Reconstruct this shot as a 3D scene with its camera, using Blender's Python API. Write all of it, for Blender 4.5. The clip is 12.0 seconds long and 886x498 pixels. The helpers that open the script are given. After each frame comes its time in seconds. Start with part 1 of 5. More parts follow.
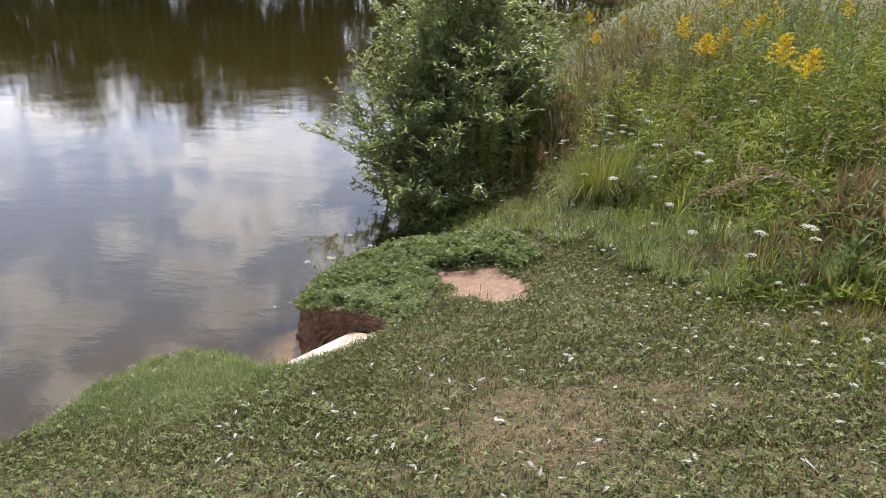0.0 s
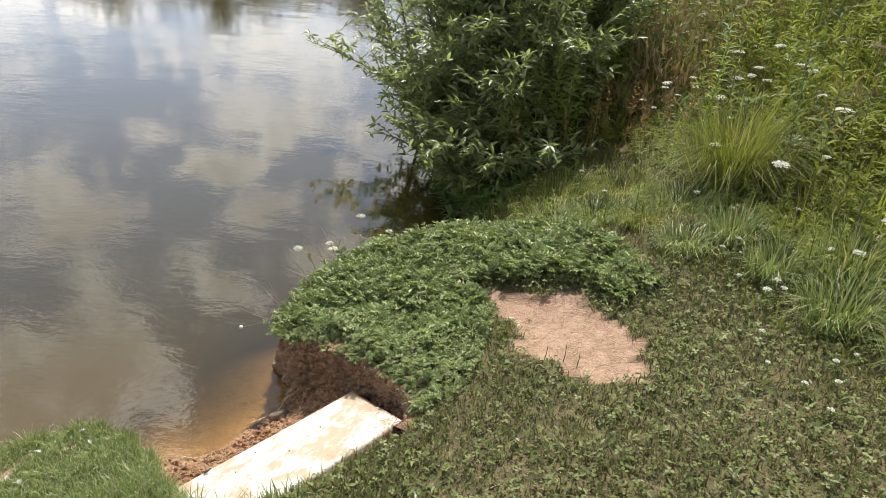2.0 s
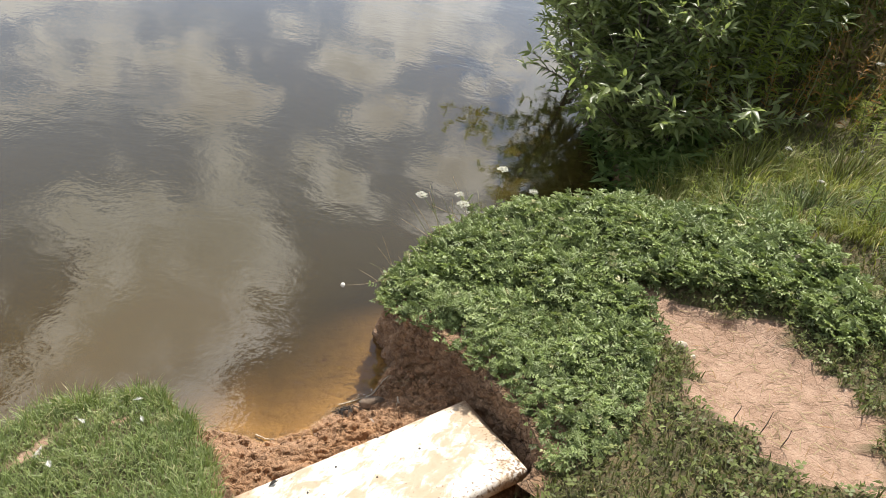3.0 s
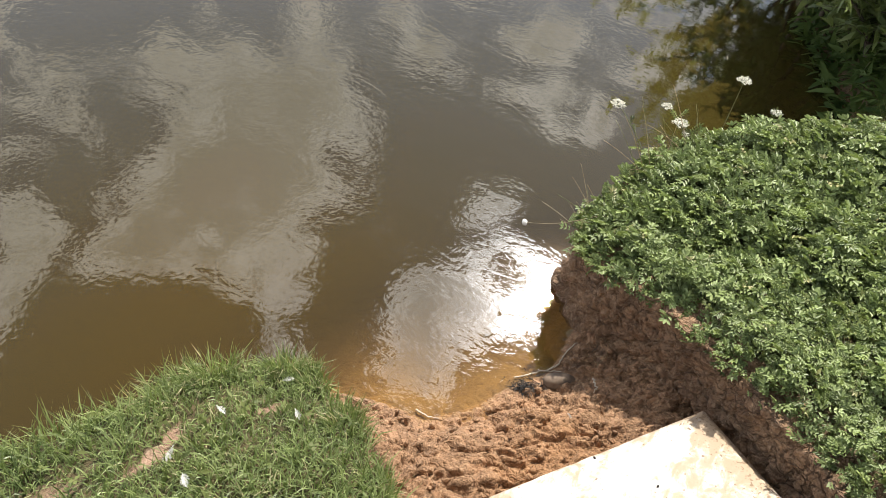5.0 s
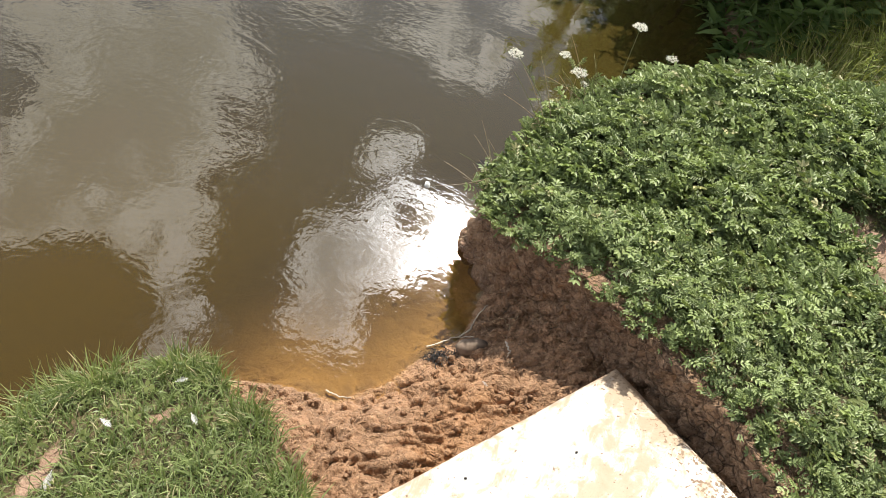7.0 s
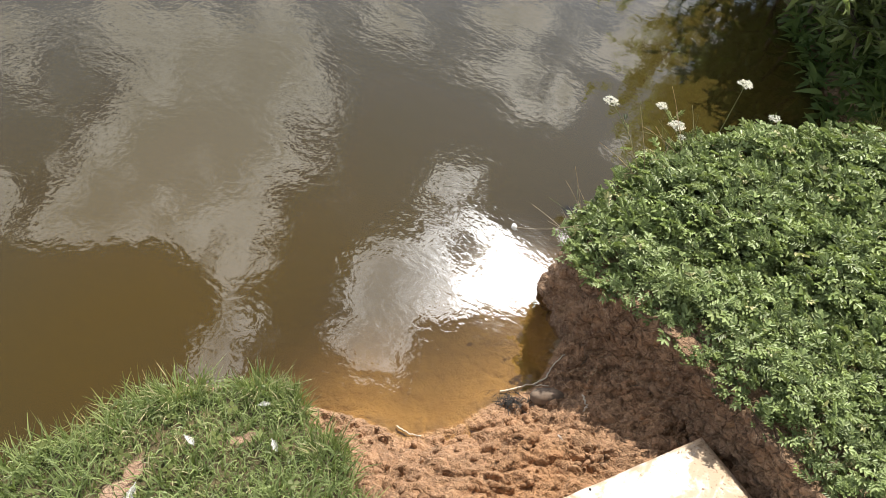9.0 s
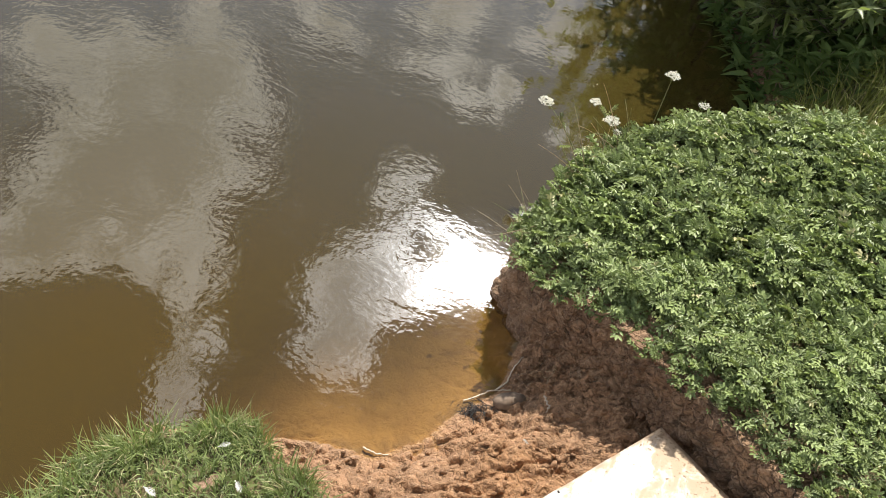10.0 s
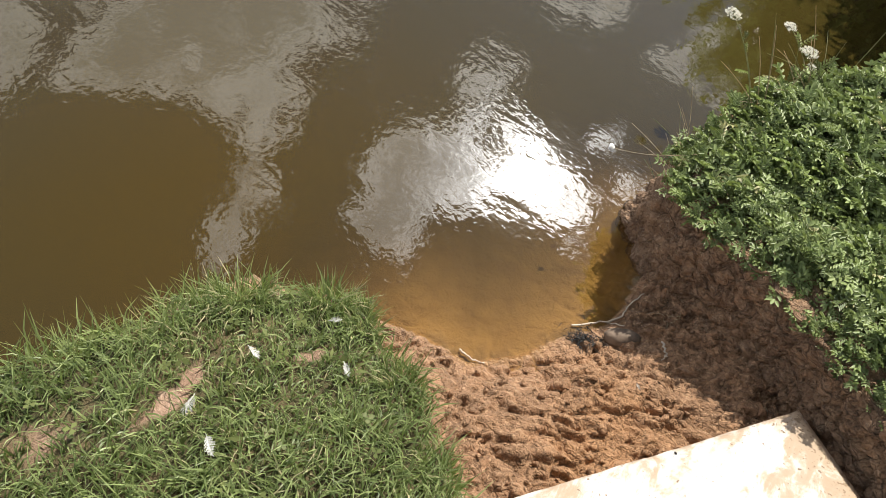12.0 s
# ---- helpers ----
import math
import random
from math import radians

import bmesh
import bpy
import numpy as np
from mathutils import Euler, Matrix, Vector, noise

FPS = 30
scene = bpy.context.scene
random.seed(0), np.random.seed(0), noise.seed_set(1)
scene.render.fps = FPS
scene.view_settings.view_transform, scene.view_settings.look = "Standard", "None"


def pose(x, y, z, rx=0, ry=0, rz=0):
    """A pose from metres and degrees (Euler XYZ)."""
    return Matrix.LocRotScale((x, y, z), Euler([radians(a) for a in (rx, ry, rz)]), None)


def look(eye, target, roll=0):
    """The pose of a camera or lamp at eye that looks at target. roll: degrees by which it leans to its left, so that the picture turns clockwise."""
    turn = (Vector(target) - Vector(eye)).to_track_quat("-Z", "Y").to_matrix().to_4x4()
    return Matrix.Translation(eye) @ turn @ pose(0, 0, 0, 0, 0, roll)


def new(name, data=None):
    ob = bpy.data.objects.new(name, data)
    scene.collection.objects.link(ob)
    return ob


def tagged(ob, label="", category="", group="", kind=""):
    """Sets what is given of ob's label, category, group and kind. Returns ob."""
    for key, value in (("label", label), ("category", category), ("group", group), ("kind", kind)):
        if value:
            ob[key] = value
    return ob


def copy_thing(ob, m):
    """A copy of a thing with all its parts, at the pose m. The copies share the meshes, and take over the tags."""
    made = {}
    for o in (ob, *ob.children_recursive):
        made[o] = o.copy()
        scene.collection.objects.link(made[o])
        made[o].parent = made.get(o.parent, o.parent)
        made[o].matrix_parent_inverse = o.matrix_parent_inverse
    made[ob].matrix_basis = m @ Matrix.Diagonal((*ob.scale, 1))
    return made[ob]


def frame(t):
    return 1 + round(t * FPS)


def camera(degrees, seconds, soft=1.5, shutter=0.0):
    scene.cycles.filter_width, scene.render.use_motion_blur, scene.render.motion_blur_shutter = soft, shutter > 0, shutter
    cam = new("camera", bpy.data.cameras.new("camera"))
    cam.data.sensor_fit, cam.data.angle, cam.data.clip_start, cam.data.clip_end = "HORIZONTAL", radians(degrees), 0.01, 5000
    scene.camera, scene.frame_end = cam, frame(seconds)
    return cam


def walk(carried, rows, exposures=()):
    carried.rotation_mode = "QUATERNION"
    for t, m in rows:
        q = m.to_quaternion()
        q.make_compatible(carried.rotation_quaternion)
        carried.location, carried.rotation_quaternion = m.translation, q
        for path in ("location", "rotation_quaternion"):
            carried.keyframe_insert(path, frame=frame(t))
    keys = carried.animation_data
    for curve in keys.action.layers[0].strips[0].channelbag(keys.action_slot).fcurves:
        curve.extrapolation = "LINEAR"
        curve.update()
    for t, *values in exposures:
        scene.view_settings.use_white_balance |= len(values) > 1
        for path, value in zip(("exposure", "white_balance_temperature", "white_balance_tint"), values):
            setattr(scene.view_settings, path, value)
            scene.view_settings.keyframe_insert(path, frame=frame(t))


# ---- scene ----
# Exposure and white balance of the clip's camera along the way: seconds, stops, kelvin, tint.
EXPOSURES = [(0.0, 0.40, 6200, 17), (0.6, 0.40, 6400, 13), (1.2, 0.44, 6500, 10), (3.0, 0.53, 6500, 10), (5.5, 0.56, 6500, 10), (9.5, 0.60, 6500, 10), (12.0, 0.36, 6500, 10)]
# The camera: seconds, place in metres (water level is z = 0), yaw, pitch and roll in degrees.
cam = camera(65.0, 12.0, 0.8)
ROWS = [
    (0.0, 1.935, -4.554, 2.903, 10.32, -21.66, 0.89),
    (0.5, 1.772, -4.029, 2.938, 5.33, -22.60, 1.16),
    (0.7, 1.687, -3.795, 2.854, 5.03, -28.44, -1.85),
    (1.0, 1.613, -3.525, 2.796, 4.22, -25.71, -1.16),
    (1.5, 1.492, -2.960, 2.727, 8.28, -25.67, 3.42),
    (2.0, 1.344, -2.514, 2.590, 12.01, -28.80, 3.77),
    (2.4, 1.145, -2.165, 2.509, 19.57, -31.67, 1.10),
    (2.5, 1.157, -2.067, 2.469, 20.72, -32.29, 2.55),
    (3.0, 0.947, -1.800, 2.366, 21.79, -36.04, 7.65),
    (3.5, 0.698, -1.596, 2.288, 25.49, -42.36, 5.71),
    (3.7, 0.647, -1.502, 2.237, 28.38, -42.73, 4.93),
    (5.3, 0.186, -1.326, 2.027, 25.63, -50.58, 10.45),
    (5.5, 0.194, -1.282, 2.023, 23.26, -52.44, 12.32),
    (6.0, 0.174, -1.290, 2.018, 20.15, -51.56, 12.60),
    (6.5, 0.150, -1.292, 2.003, 16.85, -52.03, 14.79),
    (6.7, 0.159, -1.278, 2.005, 15.36, -51.42, 15.08),
    (8.3, 0.084, -1.254, 1.989, 14.49, -48.33, 14.25),
    (8.5, 0.065, -1.269, 1.983, 16.98, -48.78, 14.15),
    (9.0, 0.056, -1.280, 1.991, 22.67, -48.95, 13.88),
    (9.5, 0.055, -1.226, 2.046, 21.40, -46.72, 8.75),
    (10.0, 0.051, -1.241, 2.028, 17.28, -48.24, 12.58),
    (10.5, 0.074, -1.234, 2.035, 12.89, -48.65, 12.01),
    (11.0, 0.090, -1.245, 2.011, 8.43, -50.53, 15.44),
    (11.5, -0.020, -1.275, 1.908, 12.56, -55.12, 20.66),
    (12.0, -0.183, -1.230, 1.816, 20.15, -57.79, 23.15),
]
walk(cam, [(t, pose(x, y, z, 90 + pitch, 0, yaw) @ pose(0, 0, 0, 0, 0, roll)) for t, x, y, z, yaw, pitch, roll in ROWS],
     exposures=EXPOSURES)
CLOUD_LIGHT, SKY_LIGHT, MIRROR, WAVE, HAZE = 0.78, 0.036, 0.125, 0.0072, 0.78
MURK_A, MURK_B = (0.045, 0.033, 0.008), (0.063, 0.037, 0.001)
CLOUDS = [(-0.84, 0.80, 0.30, 0.15), (-0.95, 0.98, 0.22, 0.12), (-0.77, 0.52, 0.20, 0.15), (-0.66, 0.58, 0.13, 0.10), (-0.70, 0.70, 0.13, 0.10), (-0.53, 0.43, 0.10, 0.02), (-0.56, 0.50, 0.07, 0.08),
          (-0.31, 0.53, 0.10, 0.16), (-0.34, 0.64, 0.13, 0.14), (-0.25, 0.68, 0.11, 0.16), (-0.17, 0.77, 0.12, 0.22), (-0.38, 0.90, 0.09, 0.15), (-0.28, 0.84, 0.09, 0.12),
          (-0.77, 1.22, 0.10, 0.14), (-0.92, 1.32, 0.13, 0.12), (-0.60, 1.44, 0.14, 0.15), (-0.54, 1.52, 0.12, 0.12), (-0.17, 1.20, 0.06, 0.08), (-0.33, 1.28, 0.06, 0.10),
          (-0.90, 1.62, 0.16, 0.13), (-1.08, 1.80, 0.18, 0.14), (-1.30, 1.38, 0.22, 0.14), (-1.50, 1.50, 0.20, 0.10), (-1.15, 2.22, 0.26, 0.13), (-2.30, 1.80, 0.40, 0.14),
          (-2.86, 3.45, 0.80, 0.14), (-1.49, 3.05, 0.50, 0.13), (-0.55, 2.05, 0.30, 0.08),
          (-0.58, 1.04, 0.22, -0.26), (-0.42, 1.06, 0.16, -0.18), (-0.22, 1.08, 0.18, -0.20), (-0.44, 0.50, 0.075, -0.16), (-0.49, 0.60, 0.10, -0.16), (-0.52, 0.84, 0.13, -0.20), (-0.43, 0.78, 0.08, -0.14),
          (-0.62, 0.24, 0.26, -0.40), (-0.62, 0.0, 0.34, -0.35), (-0.25, 0.30, 0.24, -0.30), (-0.05, 0.55, 0.26, -0.34), (-0.66, 1.30, 0.09, -0.12), (-1.38, 0.88, 0.28, -0.16), (-1.02, 1.27, 0.10, -0.13),
          (-0.80, 1.58, 0.08, -0.12), (-1.23, 1.62, 0.14, -0.14), (-1.85, 2.15, 0.42, -0.20), (-0.80, 2.50, 0.30, -0.10), (-1.70, 1.15, 0.20, -0.10)]

# ---------------------------------------------------------------- light and sky
SUN_EL, SUN_AZ = radians(49.5), radians(-13.5)      # height, and turn from +y towards +x
SUN_DIR = Vector((math.sin(SUN_AZ) * math.cos(SUN_EL), math.cos(SUN_AZ) * math.cos(SUN_EL), math.sin(SUN_EL)))

sun_data = bpy.data.lights.new("sun", "SUN")
sun_data.energy, sun_data.angle, sun_data.color = 5.0, radians(0.6), (1.0, 0.95, 0.86)
sun = new("sun", sun_data)
sun.matrix_world = look(SUN_DIR * 200, (0, 0, 0))


class Nodes:
    """A short way to write node trees."""

    def __init__(self, tree):
        self.tree = tree
        tree.nodes.clear()

    def add(self, kind, inputs=()):
        n = self.tree.nodes.new(kind)
        self.feed(n, inputs)
        return n

    def feed(self, n, inputs):
        for k, v in (inputs.items() if isinstance(inputs, dict) else enumerate(inputs)):
            if v is None:
                continue
            if isinstance(v, bpy.types.NodeSocket):
                self.tree.links.new(v, n.inputs[k])
            else:
                n.inputs[k].default_value = v

    def math(self, op, a, b=None, c=None):
        n = self.add("ShaderNodeMath")
        n.operation = op
        self.feed(n, [a, b, c])
        return n.outputs[0]

    def vec(self, op, a, b=None):
        n = self.add("ShaderNodeVectorMath")
        n.operation = op
        self.feed(n, [a, b])
        return n.outputs["Value"] if op in ("DOT_PRODUCT", "LENGTH", "DISTANCE") else n.outputs[0]

    def noise(self, vector, scale, detail=4.0, rough=0.55, distort=0.0):
        n = self.add("ShaderNodeTexNoise", {"Vector": vector, "Scale": scale, "Detail": detail, "Roughness": rough, "Distortion": distort})
        return n.outputs["Fac"]

    def ramp(self, fac, lo, hi, a=0.0, b=1.0):
        n = self.add("ShaderNodeMapRange")
        n.interpolation_type = "SMOOTHSTEP"
        self.feed(n, [fac, lo, hi, a, b])
        return n.outputs[0]

    def mix(self, fac, a, b, blend="MIX"):
        n = self.add("ShaderNodeMix")
        n.data_type, n.blend_type = "RGBA", blend
        self.feed(n, {0: fac})
        for k, v in ((6, a), (7, b)):
            if isinstance(v, bpy.types.NodeSocket):
                self.tree.links.new(v, n.inputs[k])
            else:
                n.inputs[k].default_value = (*v[:3], 1.0)
        return n.outputs[2]

    def attr(self, name):
        n = self.add("ShaderNodeAttribute")
        n.attribute_name = name
        return n.outputs["Fac"]

    def place(self):
        return self.add("ShaderNodeNewGeometry").outputs["Position"]


world = bpy.data.worlds.new("sky")
world.use_nodes = True
scene.world = world
w = Nodes(world.node_tree)
sky = w.add("ShaderNodeTexSky")
sky.sky_type, sky.sun_disc, sky.sun_elevation, sky.sun_rotation, sky.dust_density = "NISHITA", False, SUN_EL, SUN_AZ, 0.25
way = w.add("ShaderNodeTexCoord").outputs["Generated"]
flat = w.add("ShaderNodeSeparateXYZ", [way])
height = w.math("MAXIMUM", w.math("ADD", flat.outputs[2], 0.06), 0.03)
over = w.add("ShaderNodeCombineXYZ", [w.math("DIVIDE", flat.outputs[0], height), w.math("DIVIDE", flat.outputs[1], height), 0.0]).outputs[0]
billow = w.noise(over, 5.2, 12.0, 0.66, 0.25)
banks = w.noise(over, 1.1, 3.0, 0.5, 0.3)
wisp = w.noise(over, 19.0, 8.0, 0.6, 0.3)
thick = w.math("ADD", w.math("ADD", w.math("MULTIPLY", w.math("SUBTRACT", billow, 0.145), 0.96), w.math("MULTIPLY", w.math("ADD", banks, 0.20), 0.30)), w.math("MULTIPLY", w.math("SUBTRACT", wisp, 0.5), 0.17))
# Banks of cloud and clear gaps: place over the flat sky, reach, weight.
for cx, cy, reach, weight in CLOUDS:
    off = w.vec("LENGTH", w.vec("SUBTRACT", over, (cx, cy, 0.0)))
    thick = w.math("ADD", thick, w.math("MULTIPLY", w.ramp(off, 0.0, reach, 1.0, 0.0), weight))
soft_edge = w.ramp(flat.outputs[2], 0.60, 0.85, 0.009, 0.045)
cover = w.ramp(thick, w.math("SUBTRACT", 0.574, soft_edge), w.math("ADD", 0.574, soft_edge))
core = w.math("MULTIPLY", w.ramp(w.math("ADD", thick, w.math("MULTIPLY", w.math("SUBTRACT", wisp, 0.5), 0.35)), 0.575, 0.74), w.ramp(flat.outputs[2], 0.12, 0.6, 0.25, 1.0))
to_sun = w.math("MAXIMUM", w.vec("DOT_PRODUCT", w.vec("NORMALIZE", way), tuple(SUN_DIR)), 0.0)
glow = w.math("ADD", w.math("MULTIPLY", w.math("POWER", to_sun, 14.0), 0.7), w.math("MULTIPLY", w.math("POWER", to_sun, 240.0), 12.0))
cloud_col = w.mix(core, (1.26, 1.25, 1.23), (0.66, 0.66, 0.66))
lit = w.math("MULTIPLY", w.math("MULTIPLY", w.math("ADD", glow, 1.0), CLOUD_LIGHT), w.ramp(flat.outputs[2], 0.12, 0.5, 1.7, 1.0))
clouds = w.add("ShaderNodeBackground", {"Color": cloud_col, "Strength": lit})
blue = w.add("ShaderNodeBackground", {"Color": sky.outputs[0], "Strength": SKY_LIGHT})
haze = w.add("ShaderNodeBackground", {"Color": (0.70, 0.80, 1.0, 1.0), "Strength": w.ramp(flat.outputs[2], 0.85, 0.08, 0.0, HAZE)})
clear = w.add("ShaderNodeAddShader", [blue.outputs[0], haze.outputs[0]])
aureole = w.add("ShaderNodeBackground", {"Color": (1.0, 0.95, 0.86, 1.0), "Strength": w.math("MULTIPLY", w.math("POWER", to_sun, 1500.0), 12.0)})
both = w.add("ShaderNodeMixShader", [cover, clear.outputs[0], clouds.outputs[0]])
whole = w.add("ShaderNodeAddShader", [both.outputs[0], aureole.outputs[0]])
w.add("ShaderNodeOutputWorld", [whole.outputs[0]])


# ---------------------------------------------------------------- materials
def material(name):
    m = bpy.data.materials.new(name)
    m.use_nodes = True
    return m, Nodes(m.node_tree)


def finish(n, shader):
    n.add("ShaderNodeOutputMaterial", {"Surface": shader})


def leaf_material(name, dark, light, dry, through_col, rough=0.45, dry_part=0.08, glow=0.46, gloss=0.22):
    """Foliage: colour by leaf from dark to light, a few dry ones, light that shines through."""
    m, n = material(name)
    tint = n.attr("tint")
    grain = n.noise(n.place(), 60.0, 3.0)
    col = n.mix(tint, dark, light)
    col = n.mix(n.ramp(tint, 1.0 - dry_part - 0.02, 1.0 - dry_part + 0.02), col, dry)
    col = n.mix(n.math("MULTIPLY", n.ramp(grain, 0.35, 0.75), 0.35), col, n.mix(0.5, col, (0.25, 0.24, 0.08)))
    base = n.add("ShaderNodeBsdfPrincipled", {"Base Color": col, "Roughness": rough, "Specular IOR Level": gloss})
    back = n.add("ShaderNodeBsdfTranslucent", {"Color": n.mix(0.55, col, through_col)})
    finish(n, n.add("ShaderNodeMixShader", [glow, base.outputs[0], back.outputs[0]]).outputs[0])
    return m


def plain_material(name, a, b, scale=30.0, rough=0.7, bump=0.3, metal=0.0, depth=0.004):
    m, n = material(name)
    p = n.add("ShaderNodeTexCoord").outputs["Object"]
    coarse, fine = n.noise(p, scale, 5.0), n.noise(p, scale * 6, 4.0)
    col = n.mix(n.ramp(coarse, 0.3, 0.7), a, b)
    col = n.mix(n.math("MULTIPLY", fine, 0.25), col, tuple(0.5 * v for v in a))
    nor = n.add("ShaderNodeBump", {"Strength": bump, "Distance": depth, "Height": n.math("ADD", coarse, n.math("MULTIPLY", fine, 0.4))}).outputs[0]
    finish(n, n.add("ShaderNodeBsdfPrincipled", {"Base Color": col, "Roughness": rough, "Metallic": metal, "Normal": nor}).outputs[0])
    return m


def ground_material():
    m, n = material("ground_soil")
    p = n.place()
    big, mid, fine, crumb = n.noise(p, 1.3, 4.0), n.noise(p, 11.0, 6.0, 0.6), n.noise(p, 70.0, 6.0, 0.65), n.noise(p, 240.0, 3.0)
    thatch = n.mix(n.ramp(mid, 0.35, 0.65), (0.060, 0.050, 0.022), (0.150, 0.110, 0.055))
    thatch = n.mix(n.ramp(fine, 0.45, 0.7), thatch, (0.055, 0.075, 0.022))
    dirt = n.mix(n.ramp(mid, 0.3, 0.7), (0.40, 0.265, 0.185), (0.29, 0.18, 0.12))
    dirt = n.mix(n.ramp(fine, 0.52, 0.75), dirt, (0.47, 0.34, 0.245))
    bent = n.vec("ADD", p, n.vec("MULTIPLY", n.add("ShaderNodeTexNoise", {"Vector": p, "Scale": 18.0}).outputs["Color"], (0.05, 0.05, 0.0)))
    cells = n.add("ShaderNodeTexVoronoi")
    cells.feature = "DISTANCE_TO_EDGE"
    n.feed(cells, {"Vector": bent, "Scale": 19.0})
    crack = cells.outputs["Distance"]
    cracks = n.ramp(crack, 0.0, 0.05, 1.0, 0.0)
    dirt = n.mix(n.math("MULTIPLY", n.math("MULTIPLY", cracks, 0.3), n.ramp(mid, 0.42, 0.66)), dirt, (0.20, 0.12, 0.075))
    mud = n.mix(n.ramp(mid, 0.3, 0.72), (0.37, 0.21, 0.115), (0.20, 0.112, 0.060))
    mud = n.mix(n.ramp(fine, 0.50, 0.68), mud, (0.47, 0.295, 0.17))
    # Low grains of the mud painted dark, for the shade in its crevices.
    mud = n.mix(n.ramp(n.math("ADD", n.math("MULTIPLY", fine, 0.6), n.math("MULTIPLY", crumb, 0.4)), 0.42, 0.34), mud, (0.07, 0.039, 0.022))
    silt = n.mix(n.ramp(mid, 0.3, 0.7), (0.48, 0.30, 0.108), (0.38, 0.225, 0.075))
    mud = n.mix(n.math("MULTIPLY", n.ramp(big, 0.5, 0.7), 0.5), mud, (0.42, 0.21, 0.085))
    mud = n.mix(n.attr("bed"), mud, silt)
    face = n.mix(n.ramp(mid, 0.30, 0.72), (0.31, 0.188, 0.108), (0.185, 0.110, 0.064))
    face = n.mix(n.ramp(fine, 0.50, 0.70), face, (0.36, 0.242, 0.152))
    # Hollows and cracks of the face get their shade as dark colour.
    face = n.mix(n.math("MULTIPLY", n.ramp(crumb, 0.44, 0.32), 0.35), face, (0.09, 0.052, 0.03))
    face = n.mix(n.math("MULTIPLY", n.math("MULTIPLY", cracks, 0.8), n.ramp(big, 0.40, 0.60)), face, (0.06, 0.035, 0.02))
    col = n.mix(n.attr("mud"), thatch, mud)
    col = n.mix(n.attr("face"), col, face)
    col = n.mix(n.attr("dirt"), col, dirt)
    hollow = n.math("ADD", n.math("ADD", n.math("MULTIPLY", mid, 1.0), n.math("MULTIPLY", fine, 0.55)), n.math("MULTIPLY", crumb, 0.2))
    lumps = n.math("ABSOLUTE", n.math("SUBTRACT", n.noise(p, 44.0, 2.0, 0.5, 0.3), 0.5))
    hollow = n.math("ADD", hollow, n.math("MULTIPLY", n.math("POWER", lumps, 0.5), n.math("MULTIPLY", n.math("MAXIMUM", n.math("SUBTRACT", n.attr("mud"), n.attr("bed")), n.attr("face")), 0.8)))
    # Creases between lumps darkened too: painted shade on mud and face.
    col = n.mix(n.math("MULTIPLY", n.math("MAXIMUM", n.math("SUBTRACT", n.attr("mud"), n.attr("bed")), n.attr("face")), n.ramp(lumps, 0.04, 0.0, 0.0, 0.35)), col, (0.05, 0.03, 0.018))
    hollow = n.math("SUBTRACT", hollow, n.math("MULTIPLY", n.math("MULTIPLY", cracks, n.math("ADD", n.attr("dirt"), n.math("MULTIPLY", n.attr("face"), 2.5))), 0.15))
    nor = n.add("ShaderNodeBump", {"Strength": 1.0, "Distance": 0.016, "Height": hollow}).outputs[0]
    wet = n.math("MULTIPLY", n.attr("wet"), n.ramp(mid, 0.35, 0.65, 0.5, 1.0))
    rough = n.math("SUBTRACT", 0.9, n.math("MULTIPLY", wet, 0.45))
    finish(n, n.add("ShaderNodeBsdfPrincipled", {"Base Color": col, "Roughness": rough, "Specular IOR Level": 0.4, "Normal": nor}).outputs[0])
    return m


def water_material():
    """Turbid pond water: the bed shows through where it is shallow, silt hides it where it is deep; the surface mirrors the sky."""
    m, n = material("pond_water")
    p = n.place()
    murk = n.mix(n.math("MULTIPLY", n.attr("silt"), n.ramp(n.noise(p, 1.4, 3.0), 0.25, 0.6, 0.7, 1.0)), MURK_A, MURK_B)
    stretched = n.vec("MULTIPLY", p, (0.55, 1.0, 1.0))
    swell, chop, fine = n.noise(stretched, 2.2, 2.0, 0.5), n.noise(stretched, 9.0, 3.0, 0.5, 0.6), n.noise(p, 34.0, 2.0, 0.5, 0.4)
    calm = n.ramp(n.noise(p, 0.5, 2.0), 0.35, 0.7, 0.35, 1.0)
    wave = n.math("ADD", n.math("MULTIPLY", swell, 0.5), n.math("ADD", n.math("MULTIPLY", chop, 0.20), n.math("MULTIPLY", fine, 0.095)))
    nor = n.add("ShaderNodeBump", {"Strength": 1.0, "Distance": WAVE, "Height": n.math("MULTIPLY", wave, calm)}).outputs[0]
    body = n.add("ShaderNodeBsdfDiffuse", {"Color": murk})
    clear = n.add("ShaderNodeBsdfTransparent", {"Color": (0.98, 0.90, 0.72, 1.0)})
    under = n.add("ShaderNodeMixShader", [n.attr("clearness"), body.outputs[0], clear.outputs[0]])
    shine = n.add("ShaderNodeBsdfGlossy", {"Color": (1, 1, 1, 1), "Roughness": 0.004, "Normal": nor})
    facing = n.add("ShaderNodeLayerWeight", {"Blend": 0.5, "Normal": nor}).outputs["Facing"]
    f = n.math("ADD", n.math("MULTIPLY", n.math("POWER", facing, 5.0), 1.0 - MIRROR), MIRROR)
    finish(n, n.add("ShaderNodeMixShader", [f, under.outputs[0], shine.outputs[0]]).outputs[0])
    return m


